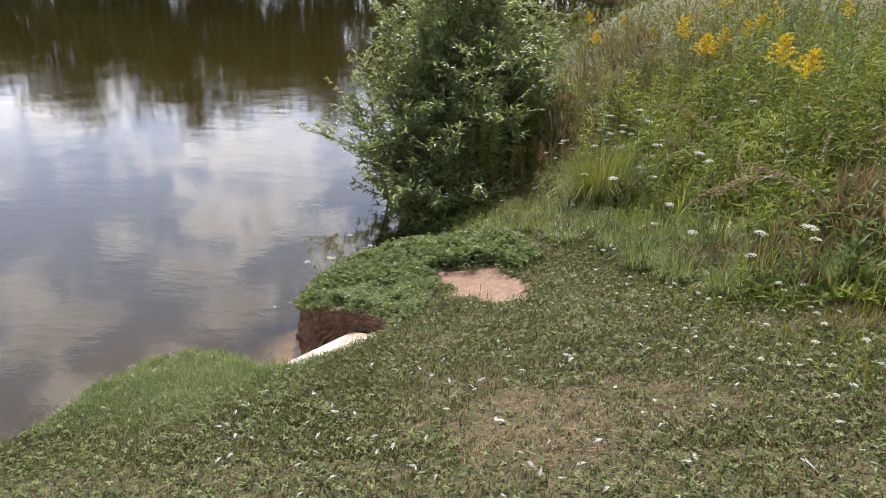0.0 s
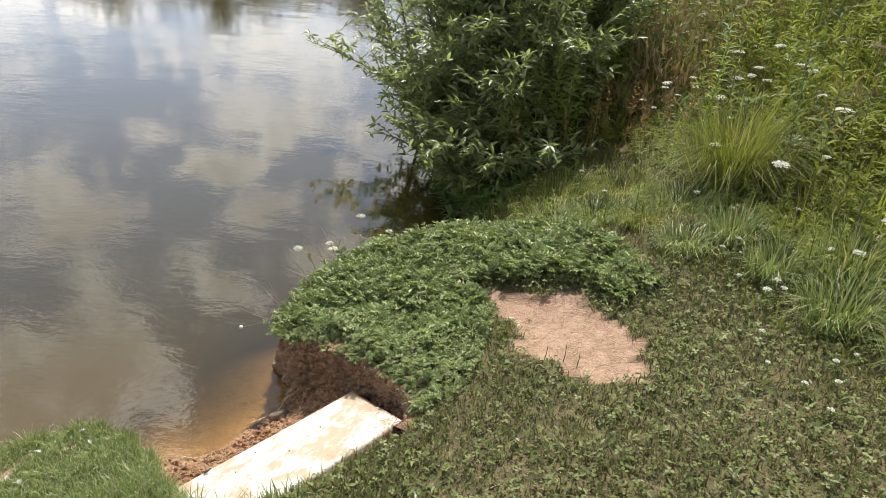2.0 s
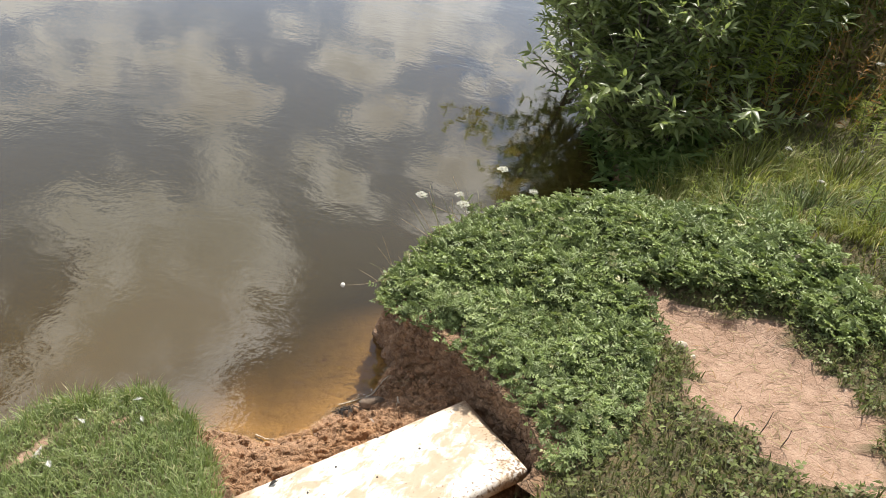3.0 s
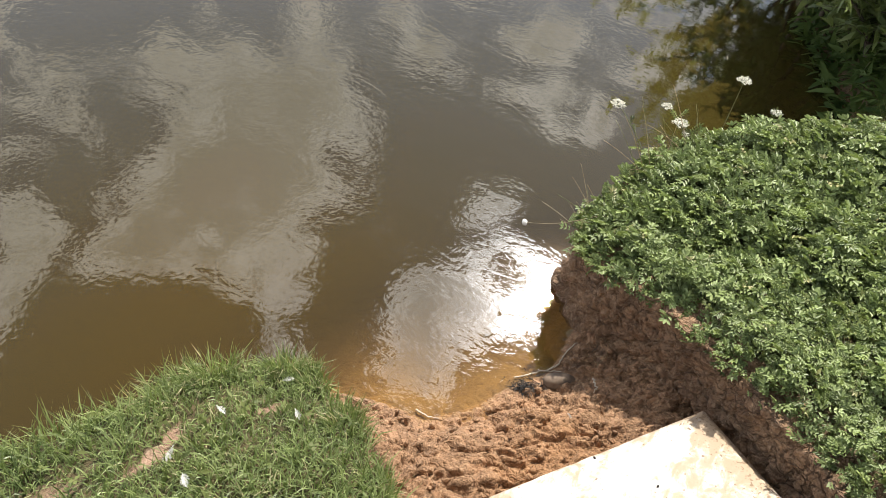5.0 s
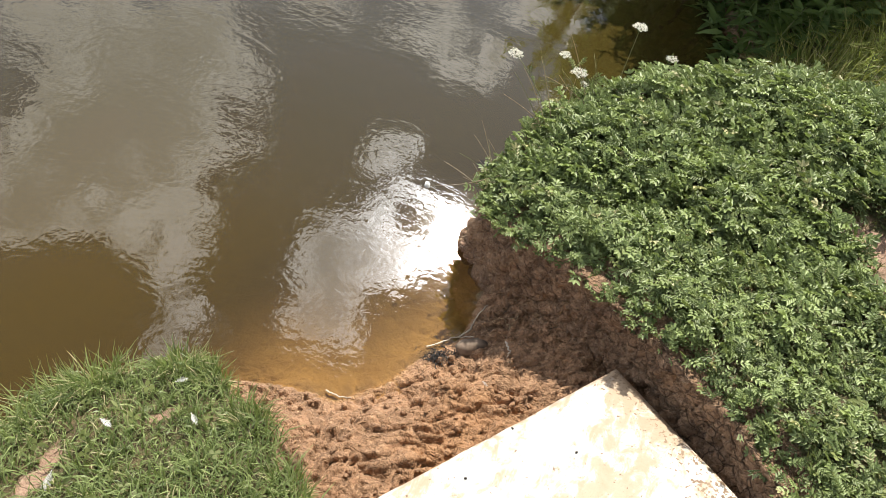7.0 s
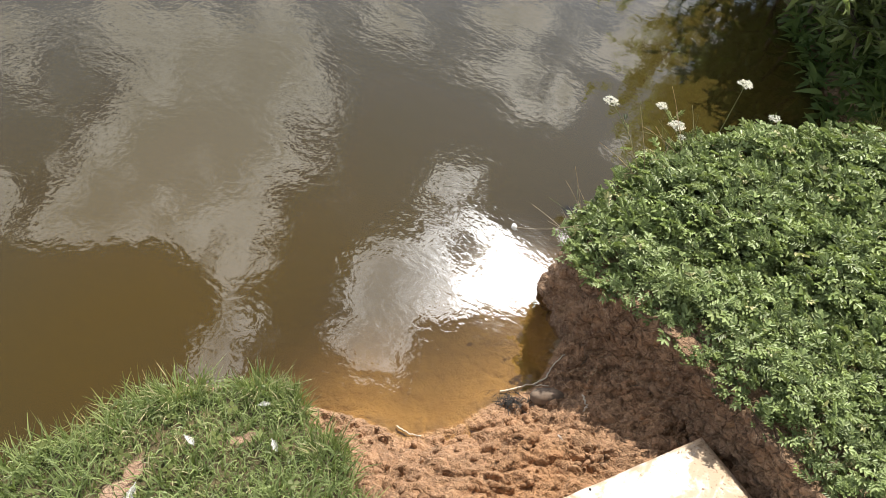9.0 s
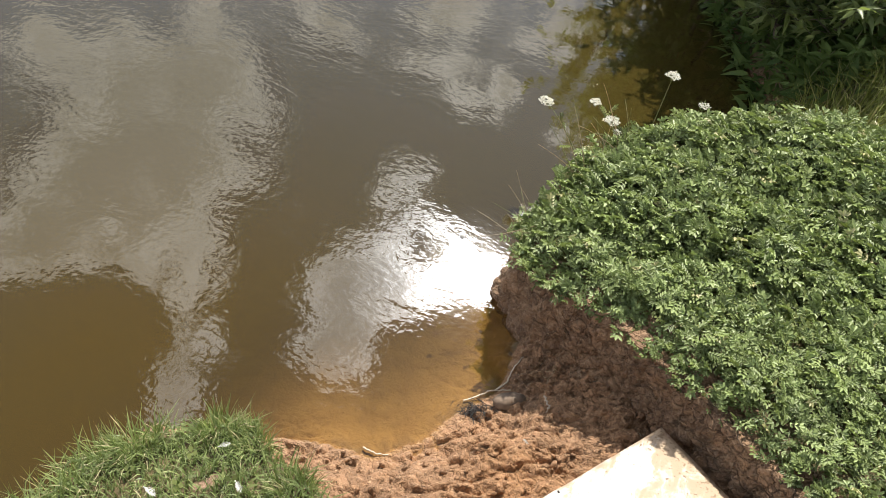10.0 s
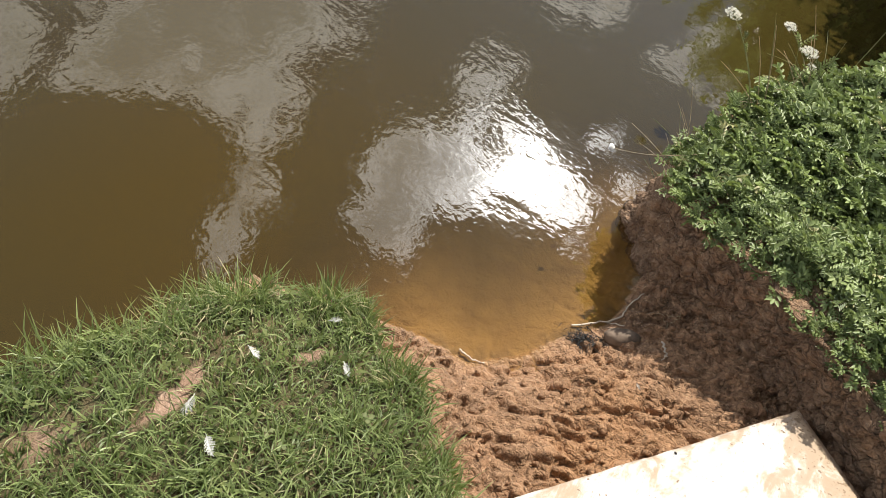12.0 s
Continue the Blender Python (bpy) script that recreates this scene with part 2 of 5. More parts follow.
def board_material():
    """White paint, scuffed and soiled, over pale wood."""
    m, n = material("worn_white_paint")
    p = n.add("ShaderNodeTexCoord").outputs["Object"]
    along = n.vec("MULTIPLY", p, (1.0, 0.45, 1.0))
    blot, streak, speck = n.noise(p, 7.0, 5.0, 0.6), n.noise(along, 26.0, 6.0, 0.65, 0.8), n.noise(p, 90.0, 3.0)
    soil = n.ramp(n.math("ADD", blot, n.math("MULTIPLY", streak, 0.5)), 0.70, 0.86)
    col = n.mix(n.ramp(streak, 0.4, 0.7), (0.66, 0.63, 0.58), (0.52, 0.46, 0.39))
    col = n.mix(n.math("MULTIPLY", soil, 0.8), col, (0.38, 0.255, 0.150))
    scratch = n.noise(n.vec("MULTIPLY", p, (1.0, 0.3, 1.0)), 120.0, 3.0, 0.6, 1.5)
    col = n.mix(n.ramp(scratch, 0.60, 0.70, 0.0, 0.55), col, (0.36, 0.25, 0.16))
    dirt = n.ramp(n.math("ADD", speck, n.math("MULTIPLY", n.attr("soil"), 0.16)), 0.66, 0.72)
    col = n.mix(dirt, col, (0.17, 0.105, 0.06))
    col = n.mix(n.math("MULTIPLY", n.math("MULTIPLY", n.attr("soil"), 0.6), n.ramp(n.math("ADD", blot, n.math("MULTIPLY", streak, 0.4)), 0.60, 0.85)), col, (0.40, 0.28, 0.17))
    nor = n.add("ShaderNodeBump", {"Strength": 0.5, "Distance": 0.002, "Height": n.math("ADD", streak, speck)}).outputs[0]
    finish(n, n.add("ShaderNodeBsdfPrincipled", {"Base Color": col, "Roughness": 0.7, "Normal": nor}).outputs[0])
    return m


SOIL, WATER, BOARD = ground_material(), water_material(), board_material()
LAWN = leaf_material("lawn_grass", (0.026, 0.036, 0.012), (0.215, 0.222, 0.084), (0.30, 0.23, 0.15), (0.30, 0.31, 0.07), 0.5, 0.20, 0.22, 0.2)
LONG = leaf_material("tussock_grass", (0.030, 0.064, 0.015), (0.400, 0.475, 0.190), (0.52, 0.45, 0.27), (0.36, 0.46, 0.08), 0.40, 0.17, 0.28, 0.4)
SEDGE = leaf_material("yellow_green_sedge", (0.055, 0.078, 0.018), (0.285, 0.310, 0.075), (0.42, 0.36, 0.17), (0.40, 0.44, 0.05), 0.45, 0.12, 0.32, 0.25)
HERB = leaf_material("low_herb_leaf", (0.020, 0.038, 0.009), (0.365, 0.455, 0.172), (0.46, 0.43, 0.22), (0.34, 0.44, 0.07), 0.42, 0.025, 0.20, 0.4)
CLOVER = leaf_material("lawn_weed_leaf", (0.024, 0.042, 0.011), (0.235, 0.268, 0.092), (0.34, 0.27, 0.14), (0.25, 0.32, 0.05), 0.5, 0.08, 0.22, 0.2)
WILLOW = leaf_material("willow_leaf", (0.036, 0.064, 0.019), (0.310, 0.365, 0.165), (0.38, 0.34, 0.08), (0.42, 0.52, 0.11), 0.38, 0.05, 0.45, 0.40)
MEADOW = leaf_material("meadow_leaf", (0.018, 0.034, 0.008), (0.290, 0.330, 0.062), (0.40, 0.30, 0.10), (0.38, 0.42, 0.03), 0.65, 0.05, 0.26, 0.08)
SHOOT = leaf_material("fresh_shoot_leaf", (0.070, 0.120, 0.022), (0.360, 0.430, 0.110), (0.42, 0.34, 0.08), (0.54, 0.62, 0.06), 0.45, 0.05, 0.48, 0.12)
STRAW = leaf_material("dry_straw", (0.22, 0.16, 0.085), (0.46, 0.37, 0.22), (0.30, 0.17, 0.09), (0.40, 0.30, 0.12), 0.7, 0.2, 0.2)
YELLOW = leaf_material("goldenrod_bloom", (0.74, 0.52, 0.015), (0.88, 0.70, 0.05), (0.60, 0.40, 0.02), (0.80, 0.62, 0.03), 0.7, 0.1, 0.3)
WHITE = leaf_material("white_florets", (0.62, 0.61, 0.52), (0.82, 0.81, 0.76), (0.60, 0.52, 0.38), (0.7, 0.7, 0.5), 0.8, 0.08, 0.3)
RUST = leaf_material("rusty_leaf", (0.17, 0.07, 0.025), (0.36, 0.20, 0.05), (0.40, 0.27, 0.06), (0.40, 0.18, 0.03), 0.55, 0.2)
DOCK = leaf_material("dark_broad_leaf", (0.036, 0.070, 0.020), (0.130, 0.190, 0.060), (0.24, 0.22, 0.06), (0.20, 0.30, 0.05), 0.5, 0.03, 0.3, 0.12)
BROWN = leaf_material("brown_meadow_stalk", (0.11, 0.085, 0.04), (0.27, 0.20, 0.10), (0.36, 0.27, 0.12), (0.26, 0.20, 0.06), 0.65, 0.2, 0.3)
FAR = leaf_material("far_tree_leaf", (0.045, 0.062, 0.024), (0.120, 0.140, 0.050), (0.13, 0.12, 0.05), (0.16, 0.19, 0.04), 0.6, 0.05, 0.30)
STEM = plain_material("green_stem", (0.10, 0.13, 0.04), (0.18, 0.16, 0.07), 40.0, 0.6, 0.2)
BARK = plain_material("brown_bark", (0.085, 0.062, 0.040), (0.15, 0.12, 0.085), 60.0, 0.85, 0.5)
DEAD = plain_material("dry_stalk", (0.30, 0.22, 0.13), (0.42, 0.33, 0.20), 50.0, 0.8, 0.2)
STONE = plain_material("grey_brown_stone", (0.23, 0.165, 0.115), (0.12, 0.085, 0.06), 40.0, 0.8, 0.9)
PALE = plain_material("pale_stone", (0.64, 0.56, 0.45), (0.52, 0.43, 0.33), 30.0, 0.8, 0.4)
FEATHER = plain_material("white_feather", (0.66, 0.65, 0.62), (0.50, 0.49, 0.46), 90.0, 0.8, 0.2)
BLACK = plain_material("black_debris", (0.022, 0.019, 0.017), (0.05, 0.043, 0.038), 60.0, 0.85, 0.5)


# ---------------------------------------------------------------- building blocks
def rng_of(seed):
    return np.random.default_rng(seed)


def fast_mesh(name, verts, polys, attributes=None, smooth=False):
    """A mesh from arrays: verts (n, 3); polys, a list of index arrays (m, k), one for each number of corners."""
    me = bpy.data.meshes.new(name)
    verts = np.asarray(verts, np.float32)
    polys = [np.asarray(f, np.int32) for f in polys if len(f)]
    corners = np.concatenate([f.ravel() for f in polys])
    sizes = np.concatenate([np.full(len(f), f.shape[1], np.int32) for f in polys])
    me.vertices.add(len(verts))
    me.vertices.foreach_set("co", verts.ravel())
    me.loops.add(len(corners))
    me.loops.foreach_set("vertex_index", corners)
    me.polygons.add(len(sizes))
    me.polygons.foreach_set("loop_start", np.concatenate([[0], np.cumsum(sizes)[:-1]]).astype(np.int32))
    if smooth:
        me.polygons.foreach_set("use_smooth", np.ones(len(sizes), bool))
    me.update(calc_edges=True)
    for key, values in (attributes or {}).items():
        me.attributes.new(key, "FLOAT", "POINT").data.foreach_set("value", np.asarray(values, np.float32))
    return me


def part(name, mesh, mat, parent=None, label=""):
    """One mesh object, under a thing where one is given."""
    if isinstance(mesh, bmesh.types.BMesh):
        bm, mesh = mesh, bpy.data.meshes.new(name)
        bm.to_mesh(mesh)
        bm.free()
    mesh.materials.clear()
    mesh.materials.append(mat)
    ob = new(name, mesh)
    if parent is not None:
        ob.parent = parent
    return tagged(ob, label)


def thing(name, label, category, at=(0, 0, 0), group="", kind=""):
    ob = new(name)
    ob.location = at
    ob.empty_display_size = 0.05
    return tagged(ob, label, category, group, kind)


def turns(yaw, pitch, roll):
    """Rotation matrices (n, 3, 3): +y is a leaf's way, +z its upper face; pitch lifts the tip."""
    cy, sy, cp, sp, cr, sr = np.cos(yaw), np.sin(yaw), np.cos(pitch), np.sin(pitch), np.cos(roll), np.sin(roll)
    ahead = np.stack([-sy * cp, cy * cp, sp], -1)
    side = np.stack([cy, sy, 0 * cy], -1)
    above = np.cross(side, ahead)
    right = cr[:, None] * side - sr[:, None] * above
    up = cr[:, None] * above + sr[:, None] * side
    return np.stack([right, ahead, up], -1)


def scatter(template, where, rot, size, tint):
    """Copies of a template (verts, list of faces) joined into arrays."""
    tv, tf = template
    tv = np.asarray(tv, float)
    size = np.asarray(size, float)
    if size.ndim == 1:
        size = np.repeat(size[:, None], 3, 1)
    v = np.einsum("nij,nkj->nki", rot, tv[None] * size[:, None, :]) + where[:, None, :]
    n, k = len(where), len(tv)
    step = (np.arange(n) * k)[:, None, None]
    faces = [(np.asarray(f)[None] + step).reshape(-1, np.asarray(f).shape[1]) for f in tf]
    return v.reshape(-1, 3), faces, np.repeat(tint, k)


def joined(groups):
    """Several scatter() results as one."""
    verts, faces, tints, base = [], {}, [], 0
    for v, fs, t in groups:
        for f in fs:
            faces.setdefault(f.shape[1], []).append(f + base)
        verts.append(v)
        tints.append(t)
        base += len(v)
    return np.concatenate(verts), [np.concatenate(f) for f in faces.values()], np.concatenate(tints)


def leaf_mesh(name, groups, smooth=False):
    v, f, t = joined(groups)
    return fast_mesh(name, v, f, {"tint": t}, smooth)


def lance(width=0.2, fold=0.05, droop=0.15):
    """A lance-shaped leaf of length 1, folded along its rib, its tip bending down."""
    ys = (0.0, 0.28, 0.62, 1.0)
    ws = (0.06, 1.0, 0.72, 0.0)
    v, f = [], []
    for y, s in zip(ys, ws):
        z = -droop * y * y
        v += [(-width / 2 * s, y, z + fold * s), (0, y, z), (width / 2 * s, y, z + fold * s)]
    for a in range(3):
        b = 3 * a
        f += [(b, b + 1, b + 4, b + 3), (b + 1, b + 2, b + 5, b + 4)]
    return v, [np.array(f)]


def sliver(width=0.2, fold=0.05, droop=0.15):
    """A plainer pointed leaf of length 1, for masses seen from afar."""
    v = [(0, 0, 0), (-width / 2, 0.42, fold - 0.18 * droop), (0, 0.45, -0.2 * droop), (width / 2, 0.42, fold - 0.18 * droop), (0, 1.0, -droop)]
    return v, [np.array([(0, 2, 1), (0, 3, 2), (1, 2, 4), (2, 3, 4)])]


def pinnate(pairs=3, spread=0.42, wide=0.24):
    """A leaf of length 1 with blunt leaflets along a rib."""
    v, q = [], []

    def leaflet(x, y, ang, ln, wd):
        b = len(v)
        c, s = math.cos(ang), math.sin(ang)
        for u, d, z in ((0, 0, 0), (0.35, -0.42, 0.06), (0.80, -0.40, 0.05), (1.0, 0, -0.05), (0.80, 0.40, 0.05), (0.35, 0.42, 0.06)):
            px, py = u * ln, d * wd
            v.append((x + px * s + py * c, y + px * c - py * s, z - 0.10 * y * y))
        q.append((b, b + 1, b + 2, b + 3))
        q.append((b, b + 3, b + 4, b + 5))

    for k in range(pairs):
        y = 0.12 + 0.56 * k / max(pairs - 1, 1)
        ln = spread * (0.6 + 0.5 * k / max(pairs - 1, 1))
        for side in (-1, 1):
            leaflet(0.0, y, side * 0.95, ln, wide * (0.75 + 0.25 * k / max(pairs - 1, 1)))
    leaflet(0.0, 0.62, 0.0, 0.40, wide * 1.1)
    return v, [np.array(q)]


def trefoil():
    v, q = [], []
    for a in (-2.1, 0.0, 2.1):
        b, c, s = len(v), math.cos(a), math.sin(a)
        for u, d, z in ((0, 0, 0), (0.6, -0.42, 0.06), (1.0, 0, 0.02), (0.6, 0.42, 0.06)):
            v.append((u * s + d * c, u * c - d * s, z))
        q.append((b, b + 1, b + 2, b + 3))
    return v, [np.array(q)]


def blades(where, length, width, lean_yaw, lean, rng, tint, curl=1.0):
    """Bent grass blades, five corners each."""
    n = len(where)
    d = np.stack([np.cos(lean_yaw), np.sin(lean_yaw), 0 * lean_yaw], -1)
    turn = lean_yaw + np.pi / 2 + rng.normal(0, 0.6, n)
    side = np.stack([np.cos(turn), np.sin(turn), 0 * turn], -1) * (width / 2)[:, None]
    up = np.array([0, 0, 1.0])
    a = np.clip(lean, 0, 1.45)
    m = where + (d * np.sin(a * 0.55)[:, None] + up * np.cos(a * 0.55)[:, None]) * (length * 0.55)[:, None]
    e = np.clip(a * (1 + 0.5 * curl), 0, 1.9)
    t = m + (d * np.sin(e)[:, None] + up * np.cos(e)[:, None]) * (length * 0.45)[:, None]
    v = np.stack([where - side, where + side, m - side * 0.8, m + side * 0.8, t], 1).reshape(-1, 3)
    s = (np.arange(n) * 5)[:, None]
    return v, [np.array([[0, 1, 3, 2]]) + s, np.array([[2, 3, 4]]) + s], np.repeat(tint, 5)


def tube(points, radii, sides=6):
    """A tapered tube along points: verts and quads."""
    pts = np.asarray(points, float)
    v, f = [], []
    for k, p in enumerate(pts):
        d = pts[min(k + 1, len(pts) - 1)] - pts[max(k - 1, 0)]
        d = d / (np.linalg.norm(d) + 1e-9)
        a = np.cross(d, (0.31, 0.17, 0.93) if abs(d[2]) < 0.9 else (1.0, 0.1, 0.0))
        a /= np.linalg.norm(a) + 1e-9
        b = np.cross(d, a)
        for s in range(sides):
            ang = 2 * math.pi * s / sides
            v.append(p + radii[k] * (math.cos(ang) * a + math.sin(ang) * b))
        if k:
            for s in range(sides):
                f.append(((k - 1) * sides + s, (k - 1) * sides + (s + 1) % sides, k * sides + (s + 1) % sides, k * sides + s))
    return np.array(v), [np.array(f)], np.full(len(v), 0.5)


def lattice(x, y, seed=0):
    """Smooth value noise, 0 to 1, one cell a unit."""
    xi, yi = np.floor(x).astype(np.int64), np.floor(y).astype(np.int64)
    fx, fy = x - xi, y - yi
    fx, fy = fx * fx * (3 - 2 * fx), fy * fy * (3 - 2 * fy)

    def rnd(i, j):
        h = (i * 374761393 + j * 668265263 + seed * 974634777) & 0xFFFFFFFF
        h = ((h ^ (h >> 13)) * 1274126177) & 0xFFFFFFFF
        return ((h ^ (h >> 16)) & 0xFFFF) / 65535.0

    a, b = rnd(xi, yi) * (1 - fx) + rnd(xi + 1, yi) * fx, rnd(xi, yi + 1) * (1 - fx) + rnd(xi + 1, yi + 1) * fx
    return a * (1 - fy) + b * fy


def cells(x, y, seed=0):
    """Distances to the nearest and second nearest of scattered seeds, one a unit cell."""
    xi, yi = np.floor(x), np.floor(y)
    one, two = np.full(x.shape, 9.0), np.full(x.shape, 9.0)
    for i in (-1, 0, 1):
        for j in (-1, 0, 1):
            cx, cy = xi + i, yi + j
            d = np.hypot(cx + lattice(cx, cy, seed) - x, cy + lattice(cx, cy, seed + 1) - y)
            two = np.minimum(two, np.maximum(one, d))
            one = np.minimum(one, d)
    return one, two


def step(v, lo, hi):
    u = np.clip((v - lo) / (hi - lo), 0, 1)
    return u * u * (3 - 2 * u)


def inside(poly, x, y):
    poly = np.asarray(poly, float)
    r = np.zeros(x.shape, bool)
    for (ax, ay), (bx, by) in zip(poly, np.roll(poly, -1, 0)):
        if ay != by:
            r ^= ((ay > y) != (by > y)) & (x < (bx - ax) * (y - ay) / (by - ay) + ax)
    return r


def reach(line, x, y, closed=False):
    """The distance to a line of points."""
    line = np.asarray(line, float)
    best = np.full(x.shape, 1e9)
    ends = np.roll(line, -1, 0) if closed else line[1:]
    for (ax, ay), (bx, by) in zip(line, ends):
        dx, dy = bx - ax, by - ay
        u = np.clip(((x - ax) * dx + (y - ay) * dy) / (dx * dx + dy * dy + 1e-12), 0, 1)
        best = np.minimum(best, np.hypot(x - ax - u * dx, y - ay - u * dy))
    return best


# ---------------------------------------------------------------- the lie of the land
def worn_at(x, y):
    """The trodden, dried-out part of the lawn, 0 to 1."""
    near = np.minimum(np.hypot((x - 2.0) / 0.55, (y + 1.95) / 0.36), np.minimum(np.hypot((x - 1.9) / 0.35, (y + 1.85) / 0.25), np.hypot((x - 3.4) / 0.5, (y + 0.9) / 0.16)))
    return step(1.45 - near + 0.9 * (lattice(x * 4, y * 4, 23) - 0.5) + 0.6 * (lattice(x * 11, y * 11, 25) - 0.5), 0.0, 0.9)


# The edge of the bank, from behind the camera past the notch with the board to the shore under the willow.
BANK = [(-9, -40), (-3.2, -9), (-1.75, -4.2), (-1.12, -2.4), (-0.98, -1.7), (-0.95, -1.25), (-0.86, -1.0), (-0.79, -0.8),
        (-0.66, -0.66), (-0.57, -0.61), (-0.44, -0.63), (-0.3, -0.69), (-0.17, -0.77), (-0.07, -0.85), (0.05, -0.93), (0.17, -1.02),
        (0.29, -1.06), (0.43, -1.0), (0.58, -0.86), (0.70, -0.68), (0.76, -0.5), (0.79, -0.33), (0.69, -0.21), (0.55, -0.10), (0.44, -0.01),
        (0.35, 0.08), (0.25, 0.145), (0.12, 0.2), (0.0, 0.235), (-0.11, 0.295), (-0.19, 0.36), (-0.22, 0.46), (-0.19, 0.65), (-0.15, 0.9),
        (-0.04, 1.10), (0.1, 1.24), (0.25, 1.36), (0.42, 1.47), (0.53, 1.68), (0.56, 2.0), (0.50, 2.35), (0.24, 2.95), (-0.25, 3.7), (-0.6, 4.6), (-0.7, 6.5),
        (-0.4, 11), (1, 22), (6, 50), (14, 82), (20, 96)]
POND = BANK + [(-60, 100), (-140, 92), (-170, 40), (-150, -60), (-60, -90), (-20, -60)]
# the stretch of the bank with a bare, steep face
CUT = [(0.76, -0.5), (0.79, -0.33), (0.69, -0.21), (0.55, -0.10), (0.44, -0.01), (0.35, 0.08), (0.25, 0.145), (0.12, 0.2), (0.0, 0.235), (-0.11, 0.295), (-0.19, 0.36),
       (-0.22, 0.46), (-0.19, 0.65), (-0.15, 0.9), (-0.04, 1.10), (0.1, 1.24), (0.25, 1.36)]
SHORE = [(-0.9, -0.62), (-0.62, -0.5), (-0.52, -0.45), (-0.41, -0.41), (-0.29, -0.39), (-0.2, -0.27), (-0.13, -0.12), (-0.05, 0.02), (-0.05, 0.1),
         (-0.06, 0.22), (-0.04, 0.33), (-0.1, 0.5)]
MUD = SHORE + [(0.9, 0.3), (1.0, -1.2), (-0.2, -1.3), (-0.9, -0.9)]
DIRT = [(0.84, 0.75), (1.0, 0.70), (1.14, 0.70), (1.34, 0.70), (1.5, 0.54), (1.64, 0.40), (1.73, 0.22), (1.74, 0.0), (1.71, -0.17), (1.56, -0.14),
        (1.42, -0.05), (1.29, 0.04), (1.19, 0.12), (1.13, 0.28), (1.05, 0.48), (0.95, 0.62)]


def land_height(x, y):
    xs = np.where(x > 2.4, 2.4 + 3.0 * np.tanh((x - 2.4) / 3.0), x)
    xs = np.where(xs < -1.2, -1.2 + 0.6 * np.tanh((xs + 1.2) / 0.6), xs)
    ys = np.clip(y, -6, 60)
    ys = np.where(ys > 0.45, 0.45 - 0.35 * (1 - np.exp(-np.maximum(ys - 0.45, 0) / 1.2)), ys)
    z = 0.43 + 0.202 * xs - 0.128 * ys
    z = z + 0.03 * (lattice(x * 1.7, y * 1.7, 5) - 0.5) + 0.016 * (lattice(x * 7, y * 7, 6) - 0.5)
    z = z + 3.0 * step(np.hypot(x, y), 60, 400)
    return z


def slope_at(x, y):
    """Where the cut bank leans back instead of standing steep, 0 to 1."""
    return (1 - step(y, -0.10, 0.10)) * step(x, 0.30, 0.45)


